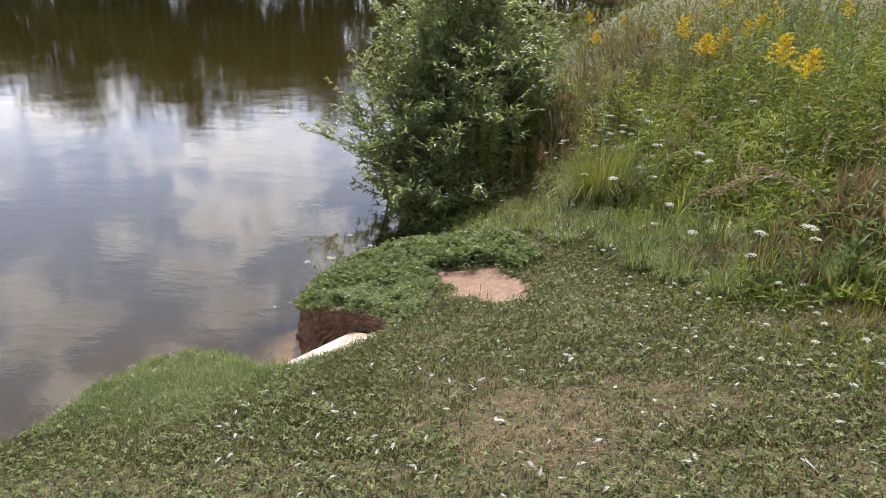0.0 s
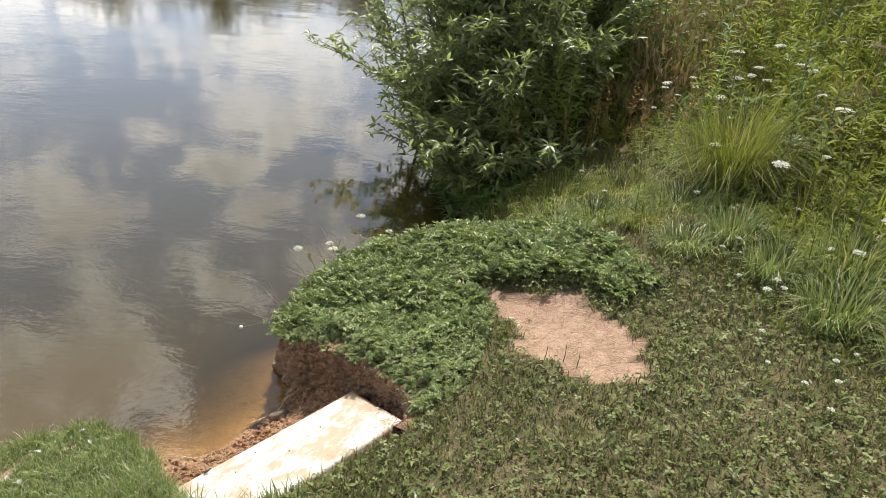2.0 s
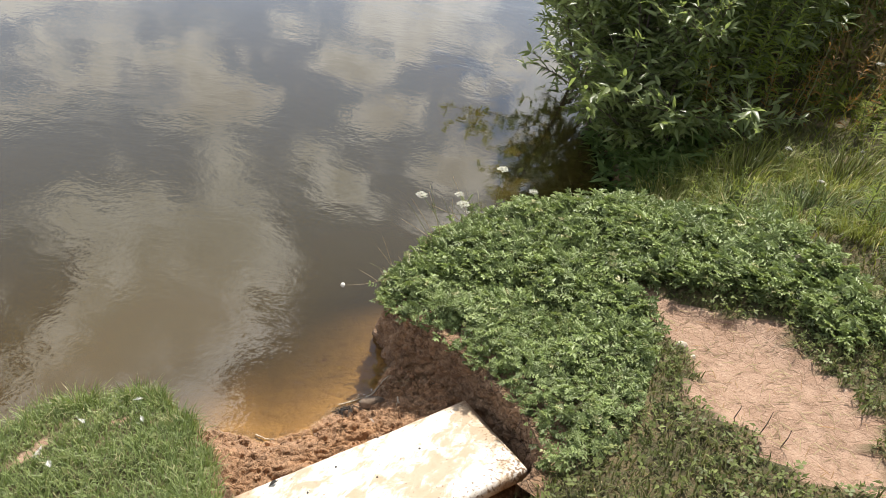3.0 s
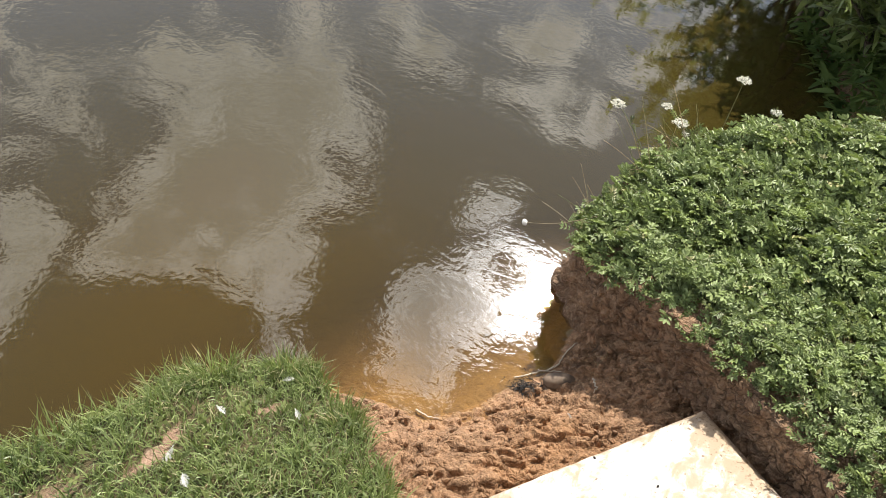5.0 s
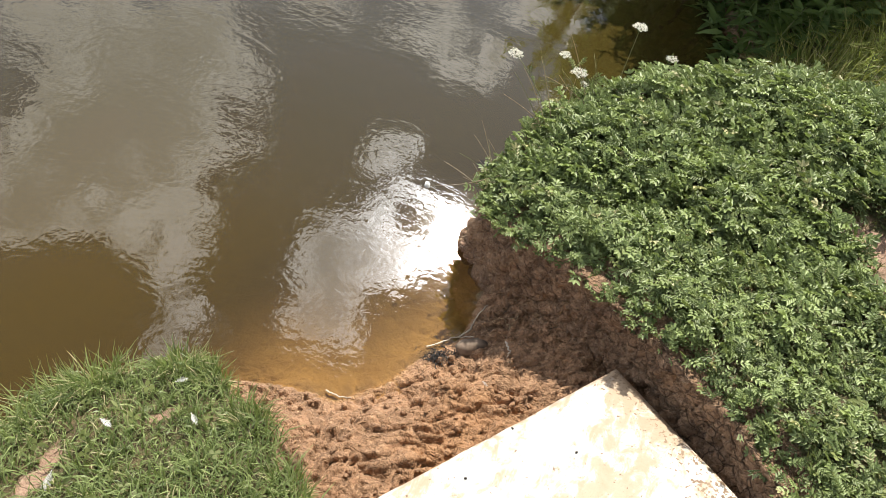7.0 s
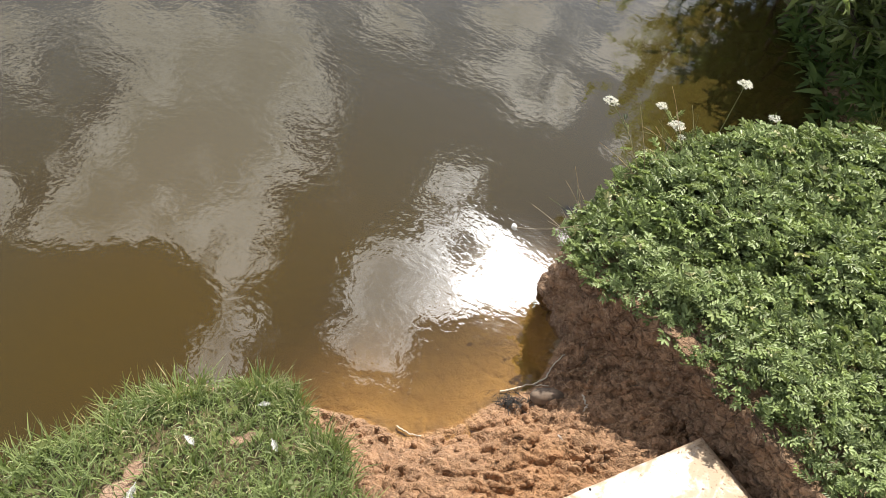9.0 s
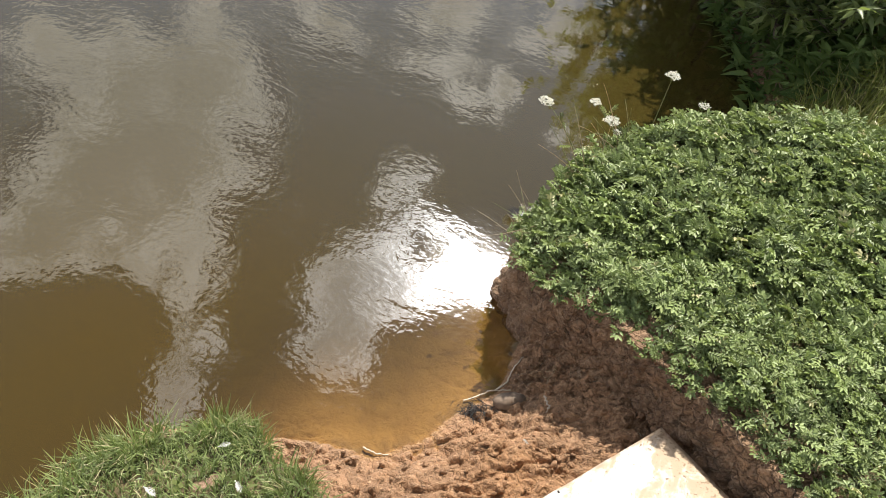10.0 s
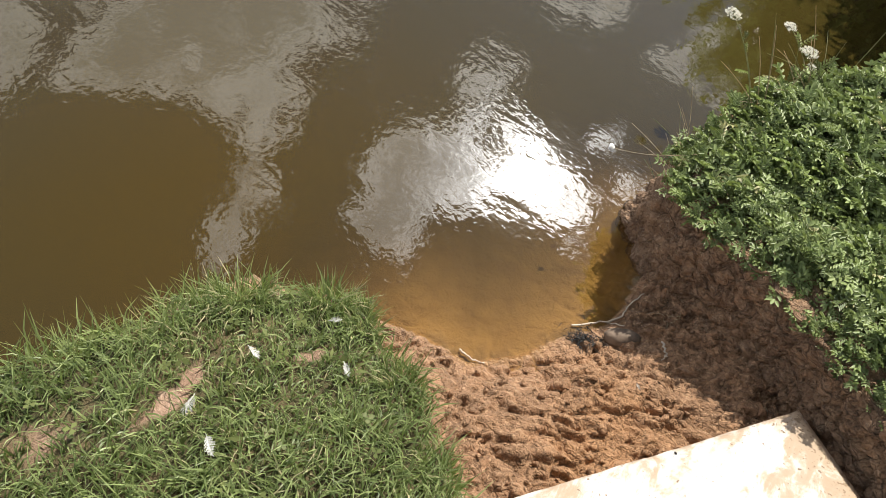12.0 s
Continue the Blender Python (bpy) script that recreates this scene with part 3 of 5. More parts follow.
def lie(x, y):
    """Height, and the parts of mud, cut face, bare dirt, bed and wetness."""
    wx = x + 0.034 * (lattice(x * 9, y * 9, 1) - 0.5) + 0.024 * (lattice(x * 31, y * 31, 2) - 0.5) + 0.012 * (lattice(x * 70, y * 70, 7) - 0.5)
    wy = y + 0.034 * (lattice(x * 9, y * 9, 3) - 0.5) + 0.024 * (lattice(x * 31, y * 31, 4) - 0.5)
    near = reach(POND, wx, wy, True)
    d = np.where(inside(POND, wx, wy), -near, near)
    land = land_height(x, y)
    low = step(y, 1.34, 1.6)
    land = land - (0.05 + 0.40 * low) * np.exp(-np.maximum(d, 0) / (0.06 + 0.45 * low))
    sd = reach(SHORE, x, y)
    on_mud = inside(MUD, x, y)
    bx = x + 0.05 * (lattice(x * 15, y * 15, 16) - 0.5) + 0.02 * (lattice(x * 44, y * 44, 19) - 0.5)
    by = y + 0.05 * (lattice(x * 15, y * 15, 17) - 0.5) + 0.02 * (lattice(x * 44, y * 44, 20) - 0.5)
    clod = (lattice(x * 9, y * 9, 10) - 0.5) * 0.030
    twist = 0.5 + 1.1 * (lattice(x * 3.1, y * 3.1, 18) - 0.5)
    u, v = bx * np.cos(twist) + by * np.sin(twist), by * np.cos(twist) - bx * np.sin(twist)
    for k, (a, b, h) in enumerate(((15, 20, 0.044), (32, 40, 0.028), (64, 78, 0.015))):
        crease = np.abs(2 * lattice(u * a + 0.6 * lattice(x * a, y * a, 95 + k), v * b, 80 + k) - 1)
        clod = clod + (np.sqrt(crease) - 0.6) * h * (0.35 + 0.9 * lattice(x * 12, y * 12, 90 + k))
    mud = np.minimum(sd * 0.62, 0.055 + sd * 0.40) + clod * (0.25 + 0.75 * step(sd, 0.0, 0.06))
    mud = np.minimum(mud, land - 0.13)
    shelf = np.where(sd < 0.4, -sd * 0.24, -0.096 - 0.30 * (sd - 0.4)) + clod * 0.35 * np.exp(-sd / 0.1)
    shelf = np.maximum(shelf, -1.6) - 0.003 + 0.004 * (lattice(x * 40, y * 40, 11) - 0.5)
    deep = np.maximum(-0.18 + 0.45 * np.minimum(d, 0), -1.7)
    toward = step(np.hypot(x + 0.1, y), 0.45, 1.4)
    floor = np.where(on_mud, mud, shelf * (1 - toward) + np.minimum(deep, shelf) * toward)
    cut = reach(CUT, x, y)
    d = d - 0.045 * (1 - step(cut, 0.10, 0.20))
    slope = slope_at(x, y)
    rise = step(d, -0.030, 0.022 + 0.012 * slope)
    gully = (lattice(x * 40 + y * 25, y * 3, 12) - 0.5) * 0.02 * rise * (1 - rise) * 4
    z = floor * (1 - rise) + land * rise + gully
    bare = inside(DIRT, x + 0.10 * (lattice(x * 12, y * 12, 13) - 0.5) + 0.05 * (lattice(x * 34, y * 34, 9) - 0.5), y + 0.10 * (lattice(x * 12, y * 12, 14) - 0.5) + 0.05 * (lattice(x * 34, y * 34, 8) - 0.5))
    dirt = np.where(bare, 1.0, 0.0)
    z = z - 0.030 * step(np.where(bare, reach(DIRT, x, y, True), 0.0), 0.0, 0.07)
    # worn spots on the small spit of lawn and by the track
    for cx, cy, r in ((-0.655, -1.01, 0.019), (-0.63, -1.07, 0.021), (-0.72, -1.26, 0.020), (-0.73, -1.20, 0.017), (-0.51, -0.80, 0.014), (-0.70, -1.05, 0.013)):
        dirt = np.maximum(dirt, 1 - step(np.hypot(x - cx, (y - cy) * 0.6) + 0.05 * (lattice(x * 30, y * 30, 15) - 0.5), r * 0.6, r * 1.2))
    dirt = np.maximum(dirt, 0.10 * worn_at(x, y))
    mudness = np.where(on_mud, 1.0, step(-z, -0.02, 0.02)) * (1 - rise)
    face = 4 * rise * (1 - rise)
    face = np.maximum(np.where(rise > 0.02, 1 - step(d, 0.02, 0.05), 0), face)
    wet = np.clip(1.0 - z / 0.16, 0, 1) * (1 - rise)
    return z, {"mud": np.clip(mudness, 0, 1), "face": np.clip(face, 0, 1), "dirt": dirt * (rise > 0.9), "bed": step(-z, -0.012, 0.02), "wet": wet}


def steps_out(core_lo, core_hi, fine, mid_lo, mid_hi, mid, far):
    """Grid lines: fine in the core, wider round it, then ever wider out to the horizon."""
    lines = list(np.arange(core_lo, core_hi, fine))
    lines = list(np.arange(mid_lo, core_lo - 1e-6, mid)) + lines + list(np.arange(core_hi, mid_hi, mid))
    out, s = [], mid
    v = lines[-1]
    while v < far:
        s *= 1.25
        v += s
        out.append(v)
    left, s, v = [], mid, lines[0]
    while v > -far:
        s *= 1.25
        v -= s
        left.append(v)
    return np.array(left[::-1] + lines + out)


def sheet(xs, ys):
    gx, gy = np.meshgrid(xs, ys)
    nx, ny = len(xs), len(ys)
    a = (np.arange(ny - 1)[:, None] * nx + np.arange(nx - 1)[None]).ravel()
    return gx.ravel(), gy.ravel(), np.stack([a, a + 1, a + nx + 1, a + nx], -1)


gx, gy, quads = sheet(steps_out(-0.72, 0.86, 0.0054, -2.4, 4.6, 0.06, 650), steps_out(-1.12, 0.72, 0.0054, -6.0, 6.0, 0.06, 650))
gz, marks = lie(gx, gy)
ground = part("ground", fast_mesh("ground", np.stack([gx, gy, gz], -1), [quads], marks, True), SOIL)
tagged(ground, "grassy pond bank with cut brown soil edge and wet mud", "ground", kind="structure")



def bank_face():
    """The cut face of crumbling earth under the turf, with clods, cracks and a slight overhang."""
    line = np.array(CUT)
    at = np.concatenate([[0], np.cumsum(np.hypot(*np.diff(line, axis=0).T))])
    fine = np.arange(0, at[-1], 0.0065)
    px, py = np.interp(fine, at, line[:, 0]), np.interp(fine, at, line[:, 1])
    soft = np.ones(13) / 13
    px[6:-6], py[6:-6] = np.convolve(px, soft, "valid"), np.convolve(py, soft, "valid")
    tx, ty = np.gradient(px), np.gradient(py)
    size = np.hypot(tx, ty)
    ox, oy = -ty / size, tx / size
    probe = bank_reach(px + 0.05 * ox, py + 0.05 * oy)
    turn = np.where(probe > 0, -1.0, 1.0)
    ox, oy = ox * turn, oy * turn
    low = np.minimum(lie(px + 0.05 * ox, py + 0.05 * oy)[0], 0.25) - 0.03
    high = land_height(px, py) - 0.028
    rows = 58
    v, marks = [], []
    ends = step(np.minimum(fine, at[-1] - fine), 0.0, 0.06)
    for r in range(rows + 5):
        t = min(r / rows, 1.0)
        z = low + (high - low) * t
        inward = max(0, r - rows) * 0.018
        a1, a2 = cells(fine * 17 + 1.5 * lattice(fine * 9, z * 9, 41), z * 26, 42)
        b1, b2 = cells(fine * 44, z * 60 + 0.8 * lattice(fine * 30, z * 30, 43), 44)
        out = 0.038 * (1 - t) ** 1.7 + 0.014 * t ** 3 - 0.004
        out = out + 0.050 * (lattice(fine * 5.5, z * 4, 45) - 0.5) + 0.022 * (lattice(fine * 14, z * 11, 46) - 0.5)
        out = out + ((0.45 - a1) * 0.020 - 0.016 * (1 - step(a2 - a1, 0.0, 0.16))) * step(lattice(fine * 4, z * 5, 47), 0.2, 0.7) + (0.45 - b1) * 0.005
        for q, (a, h) in enumerate(((11, 0.022), (24, 0.011), (55, 0.005))):
            out = out + (np.sqrt(np.abs(2 * lattice(fine * a + 0.35 * z * a, z * a * 1.6, 48 + q) - 1)) - 0.62) * h
        out = (np.where(py < -0.12, np.minimum(out, 0.012), out) - 0.012 * t * slope_at(px, py)) * ends - inward - 0.022 * step(py, 0.18, 0.34) * ends
        v.append(np.stack([px + ox * out, py + oy * out, z - 0.004 * (inward > 0)], -1))
    v = np.concatenate(v)
    k = len(fine)
    a = (np.arange(rows + 4)[:, None] * k + np.arange(k - 1)[None]).ravel()
    ones = np.ones(len(v))
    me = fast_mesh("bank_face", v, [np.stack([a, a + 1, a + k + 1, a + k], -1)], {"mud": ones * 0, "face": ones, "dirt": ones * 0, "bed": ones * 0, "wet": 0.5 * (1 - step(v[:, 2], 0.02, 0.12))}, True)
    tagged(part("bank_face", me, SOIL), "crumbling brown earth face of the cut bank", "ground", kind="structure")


wxs, wys, wq = sheet(steps_out(-1.3, 0.9, 0.03, -4.0, 1.2, 0.12, 300), steps_out(-1.3, 1.6, 0.03, -5.0, 5.0, 0.12, 300))
bed, _ = lie(wxs, wys)
depth = np.maximum(0.0 - bed, 0)
water = part("water", fast_mesh("water", np.stack([wxs, wys, 0 * wxs], -1), [wq], {"clearness": 0.96 * np.exp(-depth * 11.0), "silt": np.exp(-(np.hypot(wxs + 1.0, wys + 0.55) / 0.85) ** 2)}, True), WATER)
tagged(water, "calm murky brown pond water mirroring clouds", "water", kind="structure")


def height_at(x, y):
    return lie(np.atleast_1d(np.asarray(x, float)), np.atleast_1d(np.asarray(y, float)))[0]


def bank_reach(x, y):
    """Signed distance from the edge of the bank, positive on land."""
    near = reach(POND, x, y, True)
    return np.where(inside(POND, x, y), -near, near)


bank_face()


def spots(rng, n, x0, x1, y0, y1):
    return rng.uniform(x0, x1, n), rng.uniform(y0, y1, n)


# ---------------------------------------------------------------- plants that nobody could count
def meadow_edge(x, y):
    """How far a place lies inside the unmown meadow (metres, negative on the lawn)."""
    a = 0.85 * (x - 2.72 + 0.40 * y)
    b = np.where(x > 0.5, np.minimum(y - 3.15 + 0.12 * x, x - 0.3), -1.0)
    return np.maximum(a, b)


HERBS = [(-0.29, 0.40), (-0.16, 0.22), (0.10, 0.12), (0.32, 0.01), (0.52, -0.18), (0.75, -0.38), (0.86, -0.42), (1.0, -0.25), (1.02, 0.1), (0.98, 0.42),
         (0.86, 0.72), (1.1, 0.82), (1.4, 0.80), (1.62, 0.6), (1.8, 0.75), (1.6, 1.15), (1.3, 1.42), (0.95, 1.50), (0.70, 1.50), (0.45, 1.44), (0.25, 1.36), (0.08, 1.24), (-0.15, 1.0), (-0.22, 0.6)]


def lawn_grass():
    rng = rng_of(11)
    lawn, spit = [], []
    for n, x0, x1, y0, y1, lo, hi in ((62000, -1.05, 0.95, -2.0, -0.5, 0.028, 0.086), (36000, -1.3, 1.0, -2.2, -0.4, 0.02, 0.062), (112000, 0.5, 3.8, -2.2, 2.9, 0.02, 0.062), (52000, -1.6, 4.4, -5.6, -2.0, 0.02, 0.06), (60000, -5.0, 12.0, -14.0, 1.5, 0.05, 0.12)):
        x, y = spots(rng, n, x0, x1, y0, y1)
        d = bank_reach(x, y)
        z, marks = lie(x, y)
        thin = lattice(x * 4.5, y * 4.5, 21) * 0.6 + lattice(x * 13, y * 13, 22) * 0.4
        worn = worn_at(x, y)
        keep = (d > 0.0) & (marks["dirt"] < 0.4 + 0.6 * (rng.random(n) < 0.03)) & (thin > 0.30 + 0.22 * worn - 0.3 * rng.random(n))
        fresh = (1 - step(x + 0.5 * (lattice(x * 3, y * 3, 27) - 0.5), 0.05, 0.75)) * step(y + 0.5 * (lattice(x * 3, y * 3, 28) - 0.5), -1.85, -1.25)
        keep &= (rng.random(n) < fresh) if x1 < 1.0 else (rng.random(n) > fresh)
        if hi > 0.1:
            keep &= ~((x > -1.5) & (x < 4.2) & (y > -5.4))
        keep &= ~(inside(HERBS, x, y) & (rng.random(n) < 0.75)) & (rng.random(n) > 0.12 * worn)
        x, y, z, worn, d = x[keep], y[keep], z[keep], worn[keep], d[keep]
        k = len(x)
        edge = np.exp(-d / 0.07)
        tuft = lattice(x * 9, y * 9, 26)
        ln = rng.uniform(lo, hi, k) * (1 + 0.5 * edge) * 0.85 * (1 - 0.35 * worn) * (0.5 + tuft)
        tint = np.clip(rng.random(k) ** 1.3 * 0.66 + 0.25 * lattice(x * 3, y * 3, 24) + 0.1 * worn, 0, 1)
        tint = np.where(rng.random(k) < 0.62 * worn, rng.uniform(0.86, 1.0, k), tint)
        made = blades(np.stack([x, y, z - 0.004], -1), ln, rng.uniform(0.0030, 0.0064, k) * (0.70 if x1 < 1.0 else 2.6 if hi > 0.1 else 1.0), rng.uniform(0, 6.28, k), rng.uniform(0.25, 1.35, k), rng, tint)
        (spit if x1 < 1.0 else lawn).append(made)
    tagged(part("lawn_grass", leaf_mesh("lawn_grass", lawn), LAWN), "short mown grass with dry brown blades", "grass", kind="stuff")
    tagged(part("bank_grass", leaf_mesh("bank_grass", spit), LONG), "fresh green grass on the bank above the mud", "grass", kind="stuff")


def lawn_weeds():
    """Clover and small rosettes between the blades."""
    rng = rng_of(12)
    n = 66000
    x, y = spots(rng, n, -1.0, 3.6, -5.4, 1.0)
    d = bank_reach(x, y)
    z, marks = lie(x, y)
    patch = 0.6 * lattice(x * 2.2, y * 2.2, 31) + 0.4 * lattice(x * 8, y * 8, 32)
    keep = (d > 0.02) & (marks["dirt"] < 0.45) & (patch + 0.3 * rng.random(n) + 0.22 * step(x, 2.2, 2.8) > 0.46) & ~((x < 0.15) & (y > -1.5) & (rng.random(n) < 0.92)) & (rng.random(n) > 0.62 * worn_at(x, y))
    x, y, z = x[keep], y[keep], z[keep]
    k = len(x)
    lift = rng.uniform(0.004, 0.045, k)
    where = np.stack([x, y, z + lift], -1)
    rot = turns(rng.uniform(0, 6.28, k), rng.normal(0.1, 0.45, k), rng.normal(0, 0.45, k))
    # tint darkens towards the soil, standing in for shade under upper leaves
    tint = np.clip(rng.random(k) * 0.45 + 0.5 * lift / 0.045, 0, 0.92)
    half = rng.random(k) < 0.5
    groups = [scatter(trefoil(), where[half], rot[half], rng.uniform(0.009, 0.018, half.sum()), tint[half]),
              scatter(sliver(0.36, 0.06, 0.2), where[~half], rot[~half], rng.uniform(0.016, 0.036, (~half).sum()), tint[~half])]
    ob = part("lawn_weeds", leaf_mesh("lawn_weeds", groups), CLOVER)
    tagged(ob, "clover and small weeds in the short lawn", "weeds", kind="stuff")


def low_herbs():
    """The dense carpet of toothed leaves on the cut bank, hanging a little over its edge."""
    rng = rng_of(13)
    n = 42000
    x, y = spots(rng, n, -0.35, 1.9, -0.5, 1.7)
    d = bank_reach(x, y)
    z, marks = lie(x, y)
    keep = inside(HERBS, x, y) & (d > -0.018 + 0.036 * slope_at(x, y) - 0.03 * rng.random(n) * (rng.random(n) < 0.3)) & (marks["dirt"] < 0.3)
    x, y, z, d = x[keep], y[keep], z[keep], d[keep]
    k = len(x)
    z = np.maximum(z, land_height(x, y) - 0.05)
    tall = 0.014 + 0.056 * step(lattice(x * 8, y * 8, 41), 0.15, 0.9) * step(d, -0.06, 0.05) + 0.026 * step(y, 0.1, 0.8)
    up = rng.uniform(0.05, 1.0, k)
    where = np.stack([x, y, z + tall * up], -1)
    # leaves spread outwards from the heart of their rosette
    cell = 0.062
    hx, hy = np.floor(x / cell), np.floor(y / cell)
    away = np.arctan2(-(x - (hx + lattice(hx, hy, 44)) * cell), y - (hy + lattice(hx, hy, 45)) * cell)
    rot = turns(away + rng.normal(0, 0.55, k), rng.normal(0.22, 0.34, k), rng.normal(0, 0.34, k))
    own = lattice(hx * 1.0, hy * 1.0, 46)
    # lower leaves painted darker, as shade deep in the carpet
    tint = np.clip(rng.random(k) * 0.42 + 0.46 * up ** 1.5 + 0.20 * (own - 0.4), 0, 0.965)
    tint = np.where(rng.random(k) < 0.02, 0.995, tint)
    big = rng.uniform(0.033, 0.060, k) * (0.76 + 0.42 * step(y, -0.2, 0.7)) * (0.75 + 0.25 * up)
    a = rng.random(k) < 0.6
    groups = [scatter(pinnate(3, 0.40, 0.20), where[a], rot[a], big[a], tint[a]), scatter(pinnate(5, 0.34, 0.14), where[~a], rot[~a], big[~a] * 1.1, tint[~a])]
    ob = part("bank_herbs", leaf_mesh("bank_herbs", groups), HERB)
    tagged(ob, "dense carpet of silvery green toothed leaves on the bank", "herbs", kind="stuff")


def rough_grass():
    """Longer grass between lawn, meadow and willow."""
    rng = rng_of(14)
    n = 60000
    x, y = spots(rng, n, 0.2, 9.0, -3.5, 9.0)
    e = meadow_edge(x, y)
    keep = (e > -0.25 - 0.95 * step(y, 0.6, 1.5) * rng.random(n)) & (rng.random(n) < np.clip(1.25 - 0.07 * np.hypot(x - 1, y + 1), 0.25, 1)) & (bank_reach(x, y) > 0.02) & ~(inside(HERBS, x, y) & (rng.random(n) < 0.8))
    x, y, e = x[keep], y[keep], e[keep]
    z = height_at(x, y)
    k = len(x)
    ln = rng.uniform(0.08, 0.24, k) * (0.35 + 0.25 * step(e, -0.9, 0.0) + 0.9 * step(e, 0, 1.2)) * (1 + 0.8 * step(np.hypot(x, y), 3, 7))
    tint = np.clip(rng.random(k) * 0.9 + 0.15 * lattice(x * 2, y * 2, 51), 0, 1)
    groups = [blades(np.stack([x, y, z - 0.005], -1), ln, rng.uniform(0.003, 0.007, k) * (1 + 0.1 * np.hypot(x, y)), rng.uniform(0, 6.28, k), rng.uniform(0.2, 1.2, k), rng, tint, 1.4)]
    ob = part("rough_grass", leaf_mesh("rough_grass", groups), MEADOW)
    tagged(ob, "long unmown grass with dry blades at the meadow edge", "grass", kind="stuff")


def meadow_carpet():
    """The mass of narrow leaves deeper in the meadow, too many to count."""
    rng = rng_of(15)
    n = 190000
    x, y = spots(rng, n, 0.8, 1.0, 0.0, 1.0)
    far = rng.random(n) ** 1.6 * 19.0
    way = rng.uniform(-0.95, 1.0, n)
    x, y = 1.7 + far * np.cos(0.75 + way * 0.95), -0.6 + far * np.sin(0.75 + way * 0.95)
    e = meadow_edge(x, y)
    lump = 0.6 * lattice(x * 1.6, y * 1.6, 61) + 0.4 * lattice(x * 5, y * 5, 63)
    keep = (e > 0.15) & (rng.random(n) < 0.08 + 1.1 * lump) & (bank_reach(x, y) > 0.1) & (np.hypot(x - 0.5, (y - 4.4) * 0.7) > 1.05)
    x, y, e, lump, far = x[keep], y[keep], e[keep], lump[keep], far[keep]
    z = height_at(x, y)
    k = len(x)
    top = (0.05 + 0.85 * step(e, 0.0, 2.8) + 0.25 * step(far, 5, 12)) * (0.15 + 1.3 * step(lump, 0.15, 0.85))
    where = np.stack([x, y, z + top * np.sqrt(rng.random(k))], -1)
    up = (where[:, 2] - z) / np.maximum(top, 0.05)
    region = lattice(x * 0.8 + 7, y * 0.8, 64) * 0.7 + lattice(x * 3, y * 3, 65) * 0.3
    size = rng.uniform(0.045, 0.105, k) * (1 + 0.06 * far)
    # shade put into the tint: darker low in the growth and far off
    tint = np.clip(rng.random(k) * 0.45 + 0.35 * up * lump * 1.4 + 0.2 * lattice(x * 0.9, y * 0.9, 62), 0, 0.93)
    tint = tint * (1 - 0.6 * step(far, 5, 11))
    yaw = rng.uniform(0, 6.28, k)
    pick = region + rng.normal(0, 0.06, k) - 0.30 * (1 - step(np.hypot((x - 2.1) * 1.2, (y - 5.6) * 0.55), 0.7, 1.5))
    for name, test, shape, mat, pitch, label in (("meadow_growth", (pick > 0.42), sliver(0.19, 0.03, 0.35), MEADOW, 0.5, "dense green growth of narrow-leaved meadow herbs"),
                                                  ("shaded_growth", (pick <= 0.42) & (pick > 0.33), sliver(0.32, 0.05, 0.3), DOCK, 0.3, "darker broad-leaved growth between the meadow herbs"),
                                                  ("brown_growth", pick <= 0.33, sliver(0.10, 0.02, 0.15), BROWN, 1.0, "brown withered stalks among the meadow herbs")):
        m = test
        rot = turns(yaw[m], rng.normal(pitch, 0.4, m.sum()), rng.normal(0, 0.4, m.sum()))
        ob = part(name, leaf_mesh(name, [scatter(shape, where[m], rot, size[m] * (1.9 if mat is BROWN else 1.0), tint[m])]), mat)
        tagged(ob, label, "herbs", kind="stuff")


def meadow_stalks():
    """Thin upright grass stalks that stand out of the meadow."""
    rng = rng_of(17)
    for name, n, mat, label, lo, hi in (("dry_stalks", 1500, STRAW, "thin straw-coloured grass stalks standing in the meadow", 0.35, 0.8), ("green_stalks", 3600, SHOOT, "thin upright green grass stalks in the meadow", 0.25, 0.75)):
        far = rng.random(n) ** 1.3 * 9.0
        way = rng.uniform(-0.95, 1.0, n)
        x, y = 1.7 + far * np.cos(0.75 + way * 0.95), -0.6 + far * np.sin(0.75 + way * 0.95)
        e = meadow_edge(x, y)
        keep = (e > 0.1) & (bank_reach(x, y) > 0.1) & (lattice(x * 2.1, y * 2.1, 66) > 0.35)
        x, y, e = x[keep], y[keep], e[keep]
        k = len(x)
        ln = rng.uniform(lo, hi, k) * (0.45 + 0.75 * step(e, 0, 2.0))
        foot = np.stack([x, y, height_at(x, y) - 0.01], -1)
        groups = [blades(foot, ln, rng.uniform(0.003, 0.006, k), rng.uniform(0, 6.28, k), np.abs(rng.normal(0.1, 0.28, k)), rng, rng.random(k) * 0.95, 1.6)]
        tagged(part(name, leaf_mesh(name, groups), mat), label, "grass", kind="stuff")


